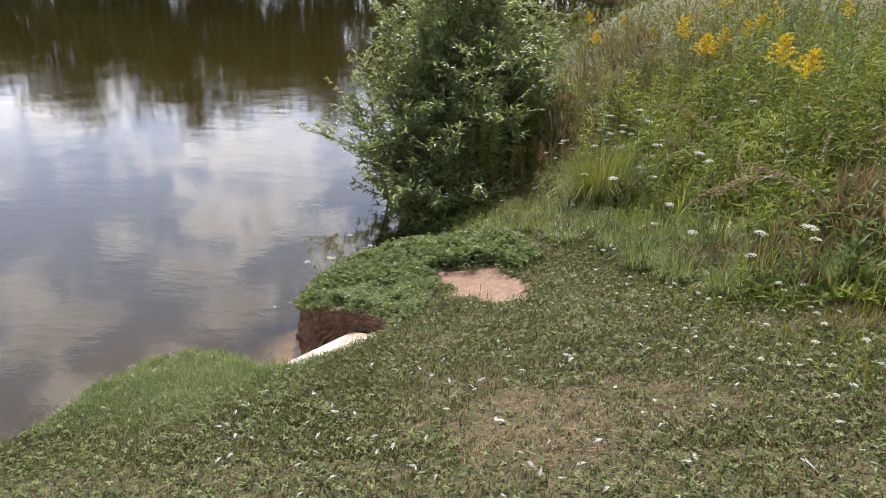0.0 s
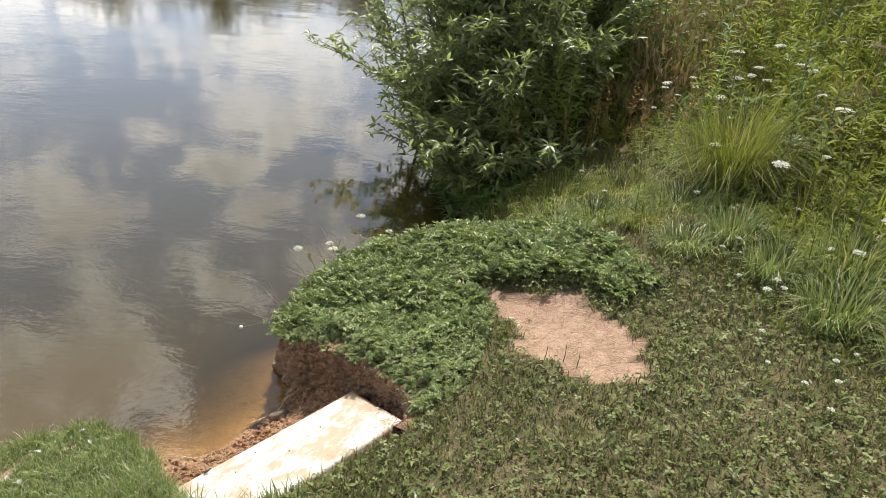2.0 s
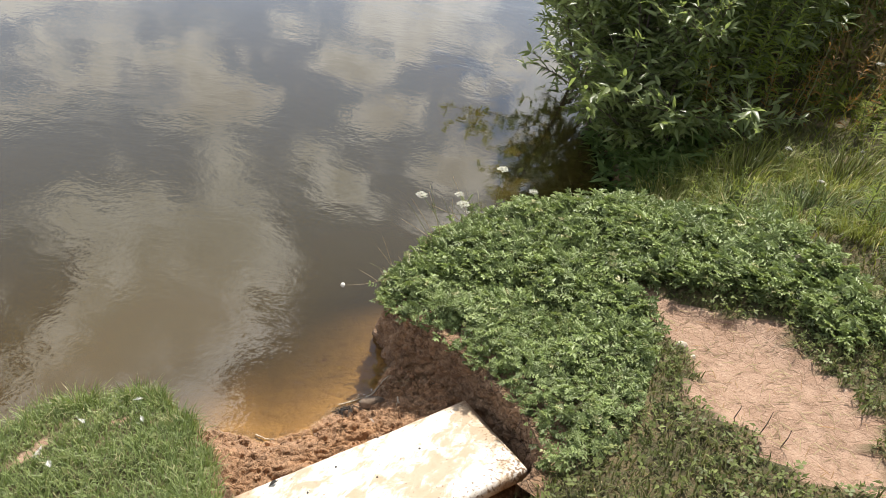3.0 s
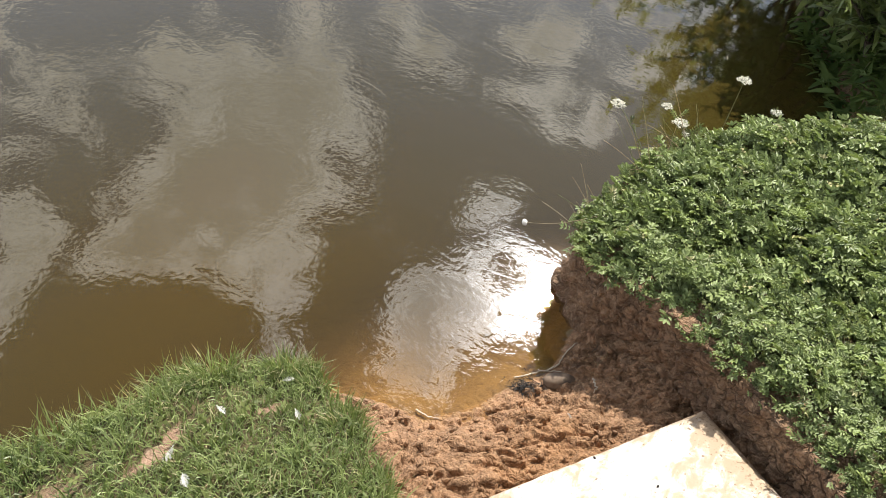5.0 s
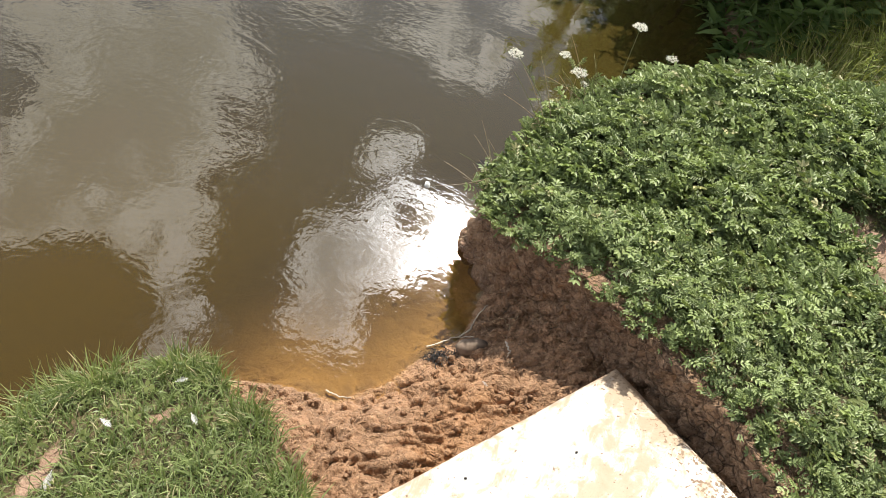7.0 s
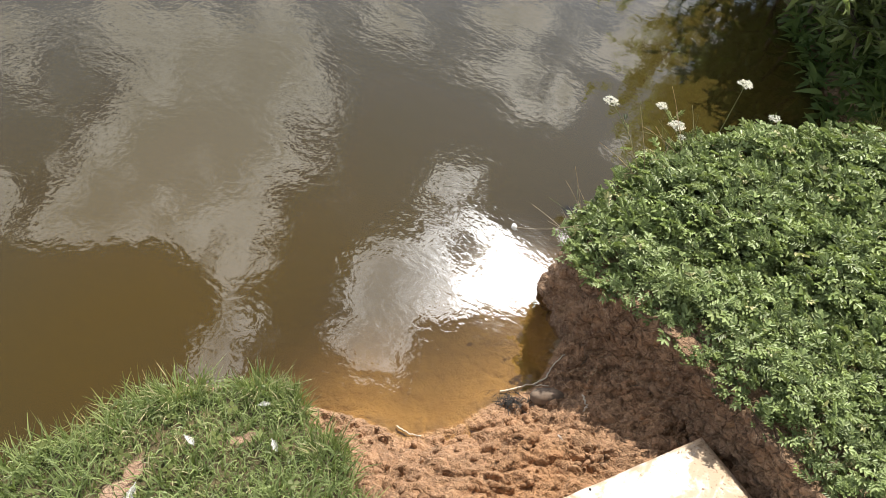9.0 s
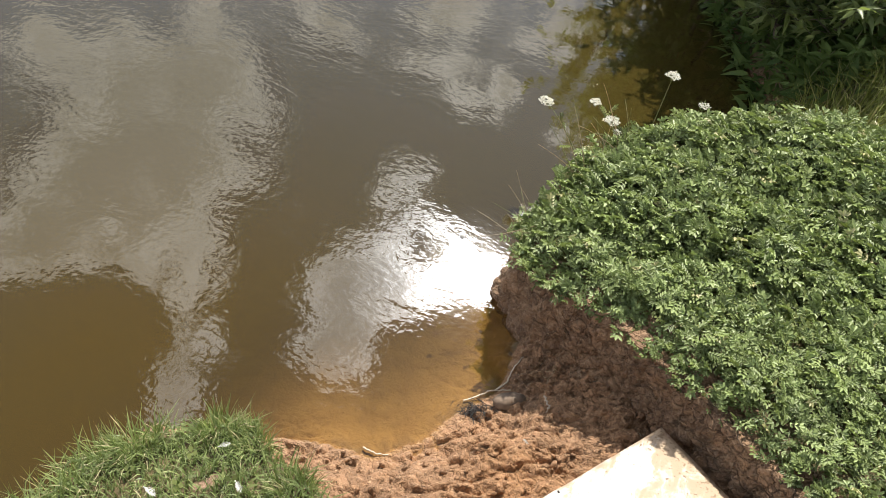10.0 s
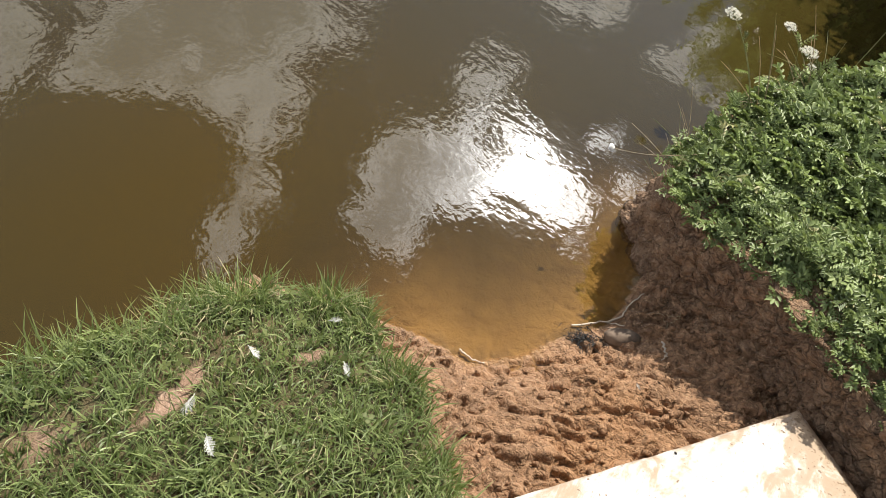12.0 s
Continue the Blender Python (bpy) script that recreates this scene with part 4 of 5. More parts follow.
# ---------------------------------------------------------------- the willow at the water
def willow():
    rng = rng_of(21)
    tree = thing("willow_bush", "dense grey-green willow bush leaning over the water", "bush", (0.2, 3.6, 0.35))
    base = np.array((0.2, 3.6, 0.35))
    stems, leaves_low, leaves_high = [], [], []
    feet = []
    for k in range(62):
        a = 2 * math.pi * k / 62 + rng.normal(0, 0.15)
        r = math.sqrt(rng.random())
        foot = np.array((0.36 + 0.80 * r * math.cos(a), 4.45 + 1.55 * r * math.sin(a), 0.0))
        foot[2] = max(float(height_at(foot[0], foot[1])[0]), 0.02) - 0.05
        out = np.array((math.cos(a) * (0.22 + 0.26 * r), math.sin(a) * (0.2 + 0.2 * r), 0.0))
        high = min(rng.uniform(1.9, 3.0), 0.5 + 0.95 * (foot[1] - 2.75) + rng.uniform(0, 0.4)) * (1.0 - 0.12 * r) * (1.0 - 0.30 * float(step(foot[0], 0.55, 1.2)))
        feet.append((foot, out, high))
    # leading shoots that stand out of the crown
    for fx, fy, hh in ((0.05, 4.3, 2.5), (0.35, 4.6, 2.9), (0.6, 4.4, 2.5), (0.15, 5.0, 3.1), (0.5, 5.2, 3.2), (0.85, 5.0, 2.9), (-0.15, 4.7, 2.7), (0.75, 5.5, 3.1), (0.3, 5.5, 3.3), (1.0, 5.5, 2.8), (1.15, 4.7, 1.6), (1.3, 5.0, 1.9), (1.5, 5.3, 2.0), (1.2, 5.4, 2.3), (1.65, 5.6, 2.0), (1.4, 5.7, 2.3)):
        feet.append((np.array((fx, fy, 0.25)), np.array((rng.normal(0, 0.18), rng.normal(0, 0.12), 0.0)), hh))
    # branches that hang out low over the water
    for fx, fy, fz, ox, oy, hh in ((-0.35, 4.4, 0.1, -1.52, 0.33, 0.72), (-0.2, 4.2, 0.1, -0.75, 0.1, 1.1), (0.1, 3.2, 0.12, -0.45, -0.25, 0.42), (0.42, 2.7, 0.2, -0.30, -0.40, 0.45),
                                   (0.65, 2.6, 0.25, 0.05, -0.30, 0.45), (0.1, 3.5, 0.1, -0.6, -0.1, 0.8), (0.3, 3.0, 0.15, -0.4, -0.35, 0.6), (0.9, 2.8, 0.3, 0.1, -0.3, 0.5),
                                   (0.1, 3.6, 0.1, -0.6, -0.3, 1.1), (0.35, 2.9, 0.2, -0.2, -0.3, 0.6)):
        feet.append((np.array((fx, fy, fz)), np.array((ox, oy, 0.0)), hh))
    for number, (foot, out, high) in enumerate(feet):
        pts, n = [], 7
        bend = rng.normal(0, 0.10, 3)
        for s in range(n):
            u = s / (n - 1)
            pts.append(foot + out * (0.35 * u + 0.65 * u * u) + np.array((0, 0, high)) * (u ** 0.9) + bend * math.sin(3 * u) * 0.6)
        pts = np.array(pts)
        part("branch", fast_mesh("branch", *tube(pts - base, np.linspace(0.016, 0.003, n), 5)[:2], None, True), BARK, tree)
        twigs = [(pts, 0.15)]
        for s in range(18 + int(9 * high)):
            u = rng.uniform(0.12, 0.98)
            p = np.array([np.interp(u * (n - 1), range(n), pts[:, c]) for c in range(3)])
            yaw = rng.uniform(0, 6.28)
            ln = rng.uniform(0.20, 0.55) * (1.15 - 0.5 * u)
            e = p + np.array((math.cos(yaw) * ln, math.sin(yaw) * ln, ln * rng.uniform(0.1, 0.9)))
            q = np.linspace(p, e, 4)
            q[1:3, 2] += 0.02
            stems.append(tube(q - base, np.linspace(0.004, 0.0012, 4), 3))
            twigs.append((q, 0.0))
        for q, skip in twigs:
            seg = np.linalg.norm(np.diff(q, axis=0), axis=1).sum()
            m = int(seg / 0.021)
            us = rng.uniform(skip, 1.0, m) * (len(q) - 1)
            w = np.stack([np.interp(us, range(len(q)), q[:, c]) for c in range(3)], -1)
            d = q[-1] - q[0]
            yaw = math.atan2(-d[0], d[1]) + rng.normal(0, 0.95, m)
            pitch = rng.normal(0.35, 0.45, m)
            keep = w[:, 2] > 0.03
            tint = np.clip(rng.random(m) * 0.75 + 0.22 * (w[:, 2] / 2.5), 0, 0.97)
            made = scatter(lance(0.29, 0.05, 0.28), w[keep] - base, turns(yaw, pitch, rng.normal(0, 0.5, m))[keep], rng.uniform(0.055, 0.115, m)[keep], tint[keep])
            (leaves_high if q[:, 2].mean() > 1.1 else leaves_low).append(made)
    v, f, t = joined(stems)
    tagged(part("twig", fast_mesh("twig", v, f), BARK, tree), kind="stuff")
    tagged(part("foliage", leaf_mesh("foliage_low", leaves_low), WILLOW, tree, "lower grey-green leaves"), kind="stuff")
    tagged(part("foliage", leaf_mesh("foliage_high", leaves_high), WILLOW, tree, "upper grey-green leaves"), kind="stuff")


# ---------------------------------------------------------------- single plants, made once and repeated
def stem_line(rng, high, lean=0.08, n=6):
    a = rng.uniform(0, 6.28)
    return np.array([(lean * high * math.cos(a) * (k / (n - 1)) ** 2, lean * high * math.sin(a) * (k / (n - 1)) ** 2, high * k / (n - 1)) for k in range(n)])


def on_stem(line, u):
    return np.stack([np.interp(np.asarray(u) * (len(line) - 1), range(len(line)), line[:, c]) for c in range(3)], -1)


def umbel_plant(seed, high, wide, label, at, group, line=None):
    """A white flat-topped flower on a thin branching stalk."""
    rng = rng_of(seed)
    plant = thing("umbel_flower", label, "flower", at, group)
    line = stem_line(rng, high, 0.14) if line is None else line
    part("stem", fast_mesh("stem", *tube(line, np.linspace(0.0022, 0.0013, len(line)), 5)[:2], None, True), STEM, plant)
    k = 9
    where = on_stem(line, rng.uniform(0.05, 0.75, k))
    part("foliage", leaf_mesh("foliage", [scatter(pinnate(5, 0.24, 0.1), where, turns(rng.uniform(0, 6.28, k), rng.normal(0.5, 0.3, k), rng.normal(0, 0.3, k)), rng.uniform(0.035, 0.07, k), rng.random(k) * 0.8)]), HERB, plant)["kind"] = "stuff"
    top, groups, rays = line[-1], [], []
    m = 26
    for s in range(m):
        r, a = wide * math.sqrt((s + 0.5) / m), s * 2.4
        c = top + np.array((r * math.cos(a), r * math.sin(a), 0.25 * wide * (1 - (r / wide) ** 2) + rng.normal(0, 0.002)))
        rays.append(tube(np.array([top - (0, 0, wide * 0.8), (top + c) / 2 - (0, 0, wide * 0.15), c]), (0.0008, 0.0006, 0.0005), 3))
        j = 6
        w = c + np.stack([rng.normal(0, wide * 0.12, j), rng.normal(0, wide * 0.12, j), rng.normal(0, 0.0015, j)], -1)
        groups.append(scatter(trefoil(), w, turns(rng.uniform(0, 6.28, j), rng.normal(0, 0.3, j), rng.normal(0, 0.3, j)), np.full(j, wide * 0.16), rng.random(j) * 0.95))
    v, f, t = joined(rays)
    stalk = part("flower_stalk", fast_mesh("rays", v, f), STEM, plant)
    part("flower_head", leaf_mesh("flower_head", groups), WHITE, stalk, "white flat-topped flower head")
    return plant


def herb_plant(name, seed, high, leaf, label, category, at, group, bloom=None, leaf_mat=None, count=62, broad=0.16):
    """An upright leafy stalk; bloom: the material of a plume at its top."""
    rng = rng_of(seed)
    plant = thing(name, label, category, at, group)
    line = stem_line(rng, high, 0.10)
    part("stem", fast_mesh("stem", *tube(line, np.linspace(0.004, 0.0018, 6), 5)[:2], None, True), STEM, plant)
    u = np.sort(rng.uniform(0.12, 1.0, count))
    yaw = np.arange(count) * 2.4 + rng.normal(0, 0.3, count)
    size = leaf * (1.15 - 0.6 * u) * rng.uniform(0.8, 1.2, count)
    tint = np.clip(0.25 + 0.5 * u * rng.uniform(0.6, 1.2, count) + rng.normal(0, 0.12, count), 0, 0.95)
    part("foliage", leaf_mesh("foliage", [scatter(lance(broad, 0.03, 0.35), on_stem(line, u), turns(yaw, rng.normal(0.55, 0.25, count), rng.normal(0, 0.25, count)), size, tint)]), leaf_mat or MEADOW, plant)["kind"] = "stuff"
    if bloom is not None:
        groups = []
        for k in range(16):
            s = on_stem(line, [0.80 + 0.20 * k / 15])[0]
            ln = 0.115 * (1.15 - 0.85 * k / 15)
            a = k * 2.4
            for j in range(9):
                q = j / 8
                c = s + np.array((math.cos(a) * ln * q, math.sin(a) * ln * q, ln * (0.75 * q - 0.35 * q * q)))
                m = 4
                groups.append(scatter(trefoil(), c + rng.normal(0, 0.006, (m, 3)), turns(rng.uniform(0, 6.28, m), rng.normal(0, 0.6, m), rng.normal(0, 0.6, m)), np.full(m, 0.011), rng.random(m)))
        part("flower_plume", leaf_mesh("plume", groups), bloom, plant, "golden yellow flower plume")
    return plant


def seed_grass(seed, high, label, at, group):
    """A dry grass stalk that bows under a brown seed head."""
    rng = rng_of(seed)
    plant = thing("seed_grass", label, "grass", at, group)
    n = 10
    line = np.array([(0.55 * high * (k / 9) ** 2.6, 0.1 * high * (k / 9) ** 2, high * (k / 9) * (1 - 0.22 * (k / 9) ** 3)) for k in range(n)])
    stalk = part("stalk", fast_mesh("stalk", *tube(line, np.linspace(0.0024, 0.0012, n), 4)[:2], None, True), DEAD, plant)
    m = 170
    u = rng.uniform(0.66, 1.0, m)
    w = on_stem(line, u) + rng.normal(0, 0.006, (m, 3))
    part("seed_head", leaf_mesh("seed_head", [scatter(lance(0.3, 0.05, 0.1), w, turns(-1.4 + rng.normal(0, 0.5, m), rng.normal(-0.1, 0.4, m), rng.normal(0, 0.6, m)), rng.uniform(0.018, 0.036, m), rng.random(m) * 0.8)]), STRAW, stalk, "straw-brown feathery seed head")
    return plant


def tussock(name, seed, at, spread, high, count, mat, label, wide=0.006, lean=(0.15, 1.0), group=""):
    rng = rng_of(seed)
    x, y, z = at
    clump = thing(name, label, "grass", at, group)
    a, r = rng.uniform(0, 6.28, count), spread * np.sqrt(rng.random(count))
    px, py = r * np.cos(a), r * np.sin(a)
    pz = height_at(px + x, py + y) - z - 0.01
    yaw = a + rng.normal(0, 0.7, count)
    part("foliage", leaf_mesh("foliage", [blades(np.stack([px, py, pz], -1), high * rng.uniform(0.5, 1.1, count), wide * rng.uniform(0.6, 1.2, count), yaw, rng.uniform(lean[0], lean[1], count), rng, rng.random(count) * 0.98, 1.3)]), mat, clump)["kind"] = "stuff"
    return clump


def sprinkle(rng, plants, places, big=(0.8, 1.2)):
    """Stand the plants, and copies of them, at places on the ground."""
    spots_at = []
    for x, y in places:
        z = float(height_at(x, y)[0]) - 0.01
        spots_at.append(pose(x, y, z, rng.normal(0, 5), rng.normal(0, 5), rng.uniform(0, 360)) @ Matrix.Scale(rng.uniform(*big), 4))
    for k, m in enumerate(spots_at[len(plants):]):
        copy_thing(plants[k % len(plants)], m)
    for plant, m in zip(plants, spots_at):
        plant.matrix_basis = m


# ---------------------------------------------------------------- the meadow
def meadow_places(rng, n, lo, hi, x0, x1, y0, y1, gap=0.1):
    out = []
    for _ in range(n * 60):
        x, y = rng.uniform(x0, x1), rng.uniform(y0, y1)
        e = float(meadow_edge(np.array([x]), np.array([y]))[0])
        if lo < e < hi and all((x - a) ** 2 + (y - b) ** 2 > gap * gap for a, b in out) and float(bank_reach(np.array([x]), np.array([y]))[0]) > 0.15:
            out.append((x, y))
            if len(out) == n:
                break
    return out


def meadow():
    rng = rng_of(31)
    tall = [herb_plant("meadow_herb", 100 + k, h, lf, "tall leafy green meadow stalk with narrow leaves", "herb", (0, 0, 0), "meadow herbs", None, (MEADOW, SHOOT, MEADOW, DOCK)[k])
            for k, (h, lf) in enumerate(((0.55, 0.10), (0.75, 0.12), (0.9, 0.11), (0.65, 0.12)))]
    sprinkle(rng, tall, meadow_places(rng, 215, 0.35, 9, 1.2, 7.5, -2.5, 7.0, 0.17), (0.8, 1.4))
    high = [herb_plant("tall_herb", 110 + k, h, 0.13, "tall dark green leafy stalk in the meadow", "herb", (0, 0, 0), "meadow herbs", None, DOCK if k else MEADOW, 90) for k, h in enumerate((1.1, 1.3))]
    sprinkle(rng, high, meadow_places(rng, 104, 1.6, 12, 3.7, 9.0, 0.8, 9.5, 0.22) + meadow_places(rng, 90, 2.5, 20, 2.6, 10.0, 6.5, 13.0, 0.3), (0.85, 1.4))
    low = [herb_plant("meadow_herb", 120 + k, h, lf, "low bushy green meadow herb with narrow leaves", "herb", (0, 0, 0), "meadow herbs", None, None, 56)
           for k, (h, lf) in enumerate(((0.24, 0.065), (0.34, 0.075)))]
    sprinkle(rng, low, meadow_places(rng, 80, 0.0, 0.8, 1.4, 5.0, -3.0, 3.5, 0.12), (0.6, 1.2))
    forbs = [herb_plant("grass_forb", 130 + k, h, lf, "small bright green herb in the grass beside the willow", "herb", (0, 0, 0), "willow forbs", None, SHOOT, 34)
             for k, (h, lf) in enumerate(((0.20, 0.06), (0.28, 0.07), (0.14, 0.05)))]
    sprinkle(rng, forbs, [(float(a), float(b)) for a, b in zip(rng.uniform(0.75, 2.5, 64), rng.uniform(1.5, 2.85, 64))], (0.5, 1.1))
    blooms = [umbel_plant(150, 0.20, 0.020, "small white flower in the grass beside the willow", (0, 0, 0), "willow flowers")]
    sprinkle(rng, blooms, [(0.60, 1.63), (0.73, 1.73), (0.9, 1.65), (1.3, 2.2), (1.7, 2.3), (1.5, 1.8), (2.0, 1.6), (2.3, 1.3), (2.15, 1.0), (1.9, 2.7), (2.6, 0.9), (2.5, 1.9)], (0.6, 1.0))
    gold = [herb_plant("goldenrod", 140 + k, h, 0.10, "goldenrod in full yellow bloom among meadow herbs", "flower", (0, 0, 0), "goldenrod", YELLOW, None, 54) for k, h in enumerate((0.95, 1.1))]
    sprinkle(rng, gold, [(3.3, 5.1), (3.42, 5.3), (3.66, 5.3), (3.75, 5.5), (3.55, 5.6), (4.4, 6.4), (4.6, 6.6), (4.7, 10.2), (4.3, 10.6), (2.7, 12.5), (2.9, 12.8), (2.2, 13.0), (2.45, 9.5), (2.1, 9.2), (5.4, 9.0), (3.66, 2.2), (3.85, 2.35), (6.0, 7.4), (3.2, 8.2), (5.0, 7.8)], (1.0, 1.25))
    flowers = [umbel_plant(160 + k, h, r, "white flat-topped meadow flower on a thin stalk", (0, 0, 0), "meadow umbels") for k, (h, r) in enumerate(((0.45, 0.042), (0.6, 0.050), (0.34, 0.036)))]
    sprinkle(rng, flowers, meadow_places(rng, 190, 0.0, 6, 1.8, 7.0, -1.5, 6.0, 0.12) + [(1.75 + 0.07 * k, 3.25 + 0.13 * (k % 4)) for k in range(18)], (0.5, 0.95))
    small = [umbel_plant(170 + k, h, r, "small white flower low in the rough lawn", (0, 0, 0), "lawn flowers") for k, (h, r) in enumerate(((0.09, 0.017), (0.14, 0.022)))]
    sprinkle(rng, small, meadow_places(rng, 110, -0.48, 0.40, 2.1, 3.9, -2.0, 1.6, 0.06), (0.4, 0.85))
    dry = [seed_grass(180 + k, h, "dry bowed grass stalk with brown seed head", (0, 0, 0), "seed grasses") for k, h in enumerate((0.75, 0.9))]
    sprinkle(rng, dry, [(2.65, 0.15), (2.8, 0.0), (3.8, 0.9), (3.95, 1.1), (4.3, 0.2), (4.5, 0.4), (3.6, -0.3), (3.3, 1.6), (4.1, 2.2), (3.0, -0.2)], (1.0, 1.3))
    rusty = [herb_plant("rusty_herb", 190 + k, h, 0.075, "upright herb with rusty yellowing leaves beside the willow", "herb", (0, 0, 0), "rusty herbs", None, RUST, 40) for k, h in enumerate((0.45, 0.6))]
    sprinkle(rng, rusty, [(0.95, 2.75), (1.15, 2.85), (1.3, 2.95), (1.45, 3.1), (1.6, 3.25), (0.85, 2.65), (2.0, 3.8), (2.2, 4.3), (2.5, 4.8), (1.35, 2.8), (1.55, 2.9), (1.75, 3.0), (1.9, 3.1), (1.65, 2.75), (2.0, 2.9)], (0.7, 1.1))
    docks = [herb_plant("shore_herb", 220 + k, h, 0.17, "dark broad-leaved plant overhanging the water under the willow", "herb", (0, 0, 0), "shore herbs", None, DOCK, 26, 0.30) for k, h in enumerate((0.34, 0.5))]
    sprinkle(rng, docks, [(0.60, 2.28), (0.72, 2.22), (0.54, 2.45), (0.72, 2.45), (0.44, 2.62), (0.86, 2.4), (0.62, 2.62), (0.34, 2.85), (0.5, 2.8)], (0.6, 0.95))
    spurs = [herb_plant("willowherb", 200 + k, h, 0.12, "tall light green leafy shoot in front of the willow", "herb", (0, 0, 0), "willowherbs", None, SHOOT, 74) for k, h in enumerate((1.0, 1.25))]
    sprinkle(rng, spurs, [(1.0, 2.95), (1.12, 3.1), (1.2, 3.25), (0.85, 2.9), (1.0, 3.2), (1.15, 3.4), (0.7, 2.8), (0.8, 3.0), (1.3, 3.6), (1.1, 3.7), (1.3, 4.6), (1.5, 4.9), (1.7, 5.2), (1.95, 5.7), (1.6, 5.8)] + [(float(a), float(b)) for a, b in zip(rng.uniform(0.95, 1.5, 22), rng.uniform(4.0, 5.8, 22))], (0.75, 1.15))


# ---------------------------------------------------------------- the board and what lies in the notch
def white_board():
    """A thick painted board, tipped towards the water, its far end in the shade of the bank."""
    a, b, c = np.array((0.417, -0.045, 0.345)), np.array((-0.066, -0.80, 0.322)), np.array((0.755, -0.342, 0.510))
    u, v = b - a, c - a
    n = np.cross(v, u)
    n /= np.linalg.norm(n)
    if n[2] < 0:
        n = -n
    board = thing("board", "thick white-painted board, worn and soiled, lying on mud", "board", tuple(a))
    nu, nv = 60, 34
    top, soil = [], []
    rng = rng_of(41)
    wob = 0.004 * (lattice(np.arange(nu) * 0.35, np.zeros(nu), 72) - 0.5)
    for i in range(nu):
        for j in range(nv):
            s, t = i / (nu - 1), j / (nv - 1)
            e = min(s, 1 - s) * np.linalg.norm(u), min(t, 1 - t) * np.linalg.norm(v)
            p = u * s * 1.0 + v * t
            chip = wob[i] * (t < 0.02)
            p = p + v / np.linalg.norm(v) * chip - n * (0.006 * math.exp(-min(e) / 0.006)) + n * 0.003 * (float(lattice(np.array([s * 9]), np.array([t * 6]), 71)[0]) - 0.5)
            top.append(p)
            soil.append(max(0.0, 1 - s * 7.5) * 0.9 + max(0.0, t - 0.72) * 2.2 * (0.3 + 0.7 * (1 - s)))
    top = np.array(top)
    low = top - n * 0.035
    idx = lambda i, j: i * nv + j
    faces = [(idx(i, j), idx(i + 1, j), idx(i + 1, j + 1), idx(i, j + 1)) for i in range(nu - 1) for j in range(nv - 1)]
    m = nu * nv
    faces += [tuple(m + k for k in f[::-1]) for f in faces]
    ring = [idx(i, 0) for i in range(nu)] + [idx(nu - 1, j) for j in range(1, nv)] + [idx(i, nv - 1) for i in range(nu - 2, -1, -1)] + [idx(0, j) for j in range(nv - 2, 0, -1)]
    faces += [(p, q, q + m, p + m) for p, q in zip(ring, ring[1:] + ring[:1])]
    me = fast_mesh("plank", np.concatenate([top, low]), [np.array(faces)], {"soil": np.array(soil + soil)}, False)
    bm = bmesh.new()
    bm.from_mesh(me)
    bmesh.ops.recalc_face_normals(bm, faces=bm.faces)
    bm.to_mesh(me)
    bm.free()
    part("plank", me, BOARD, board)
    return a, u, v, n


def blob(name, at, size, turn, mat, label, category, seed, rough=0.12):
    bm = bmesh.new()
    bmesh.ops.create_icosphere(bm, subdivisions=3, radius=1.0)
    for vert in bm.verts:
        c = vert.co * 1.0
        k = 1 + rough * (noise.noise(c * 1.3 + Vector((seed, 0, 0))) + 0.4 * noise.noise(c * 4 + Vector((0, seed, 0))))
        vert.co = Vector((c.x * size[0] * k, c.y * size[1] * k, c.z * size[2] * k))
    for f in bm.faces:
        f.smooth = True
    ob = part(name, bm, mat)
    ob.matrix_world = pose(*at, *turn)
    return tagged(ob, label, category)


def dead_leaf(at, size, turn, mat, label, seed):
    rng = rng_of(seed)
    v, f = lance(0.5, 0.12, 0.25)
    v = np.array(v) * size + rng.normal(0, size * 0.03, (len(v), 3))
    ob = part("dead_leaf", fast_mesh("dead_leaf", v, f, {"tint": np.full(len(v), 0.3)}), mat)
    ob.matrix_world = pose(*at, *turn)
    return tagged(ob, label, "leaf")


def feather(seed, at, size, turn, group="feathers"):
    """A small curled feather: a shaft with barbs on either side."""
    rng = rng_of(seed)
    ob = thing("feather", "small white feather lying in the grass", "feather", at, group)
    n = 9
    line = np.array([(0.18 * size * math.sin(1.6 * k / 8), size * k / 8, 0.10 * size * math.sin(2.6 * k / 8)) for k in range(n)])
    shaft = part("shaft", fast_mesh("shaft", *tube(line, np.linspace(0.0011, 0.0004, n), 4)[:2], None, True), FEATHER, ob)
    v, f = [], []
    for k in range(26):
        u = 0.12 + 0.88 * k / 25
        p = on_stem(line, [u])[0]
        w = size * 0.22 * math.sin(math.pi * min(1, u * 0.9 + 0.12)) * rng.uniform(0.7, 1.1)
        for s in (-1, 1):
            b = len(v)
            e = p + np.array((s * w, w * 0.9, 0.25 * w + rng.normal(0, 0.001)))
            g = np.array((0, size * 0.028, 0))
            v += [p, p + g, e + g * 0.5, e]
            f.append((b, b + 1, b + 2, b + 3))
    part("vane", fast_mesh("vane", np.array(v), [np.array(f)]), FEATHER, shaft)
    ob.matrix_basis = pose(*at, *turn)
    return ob


def thread(name, points, radius, mat, label, category):
    v, f, _ = tube(np.array(points), np.linspace(radius, radius * 0.5, len(points)), 5)
    return tagged(part(name, fast_mesh(name, v, f, None, True), mat), label, category)


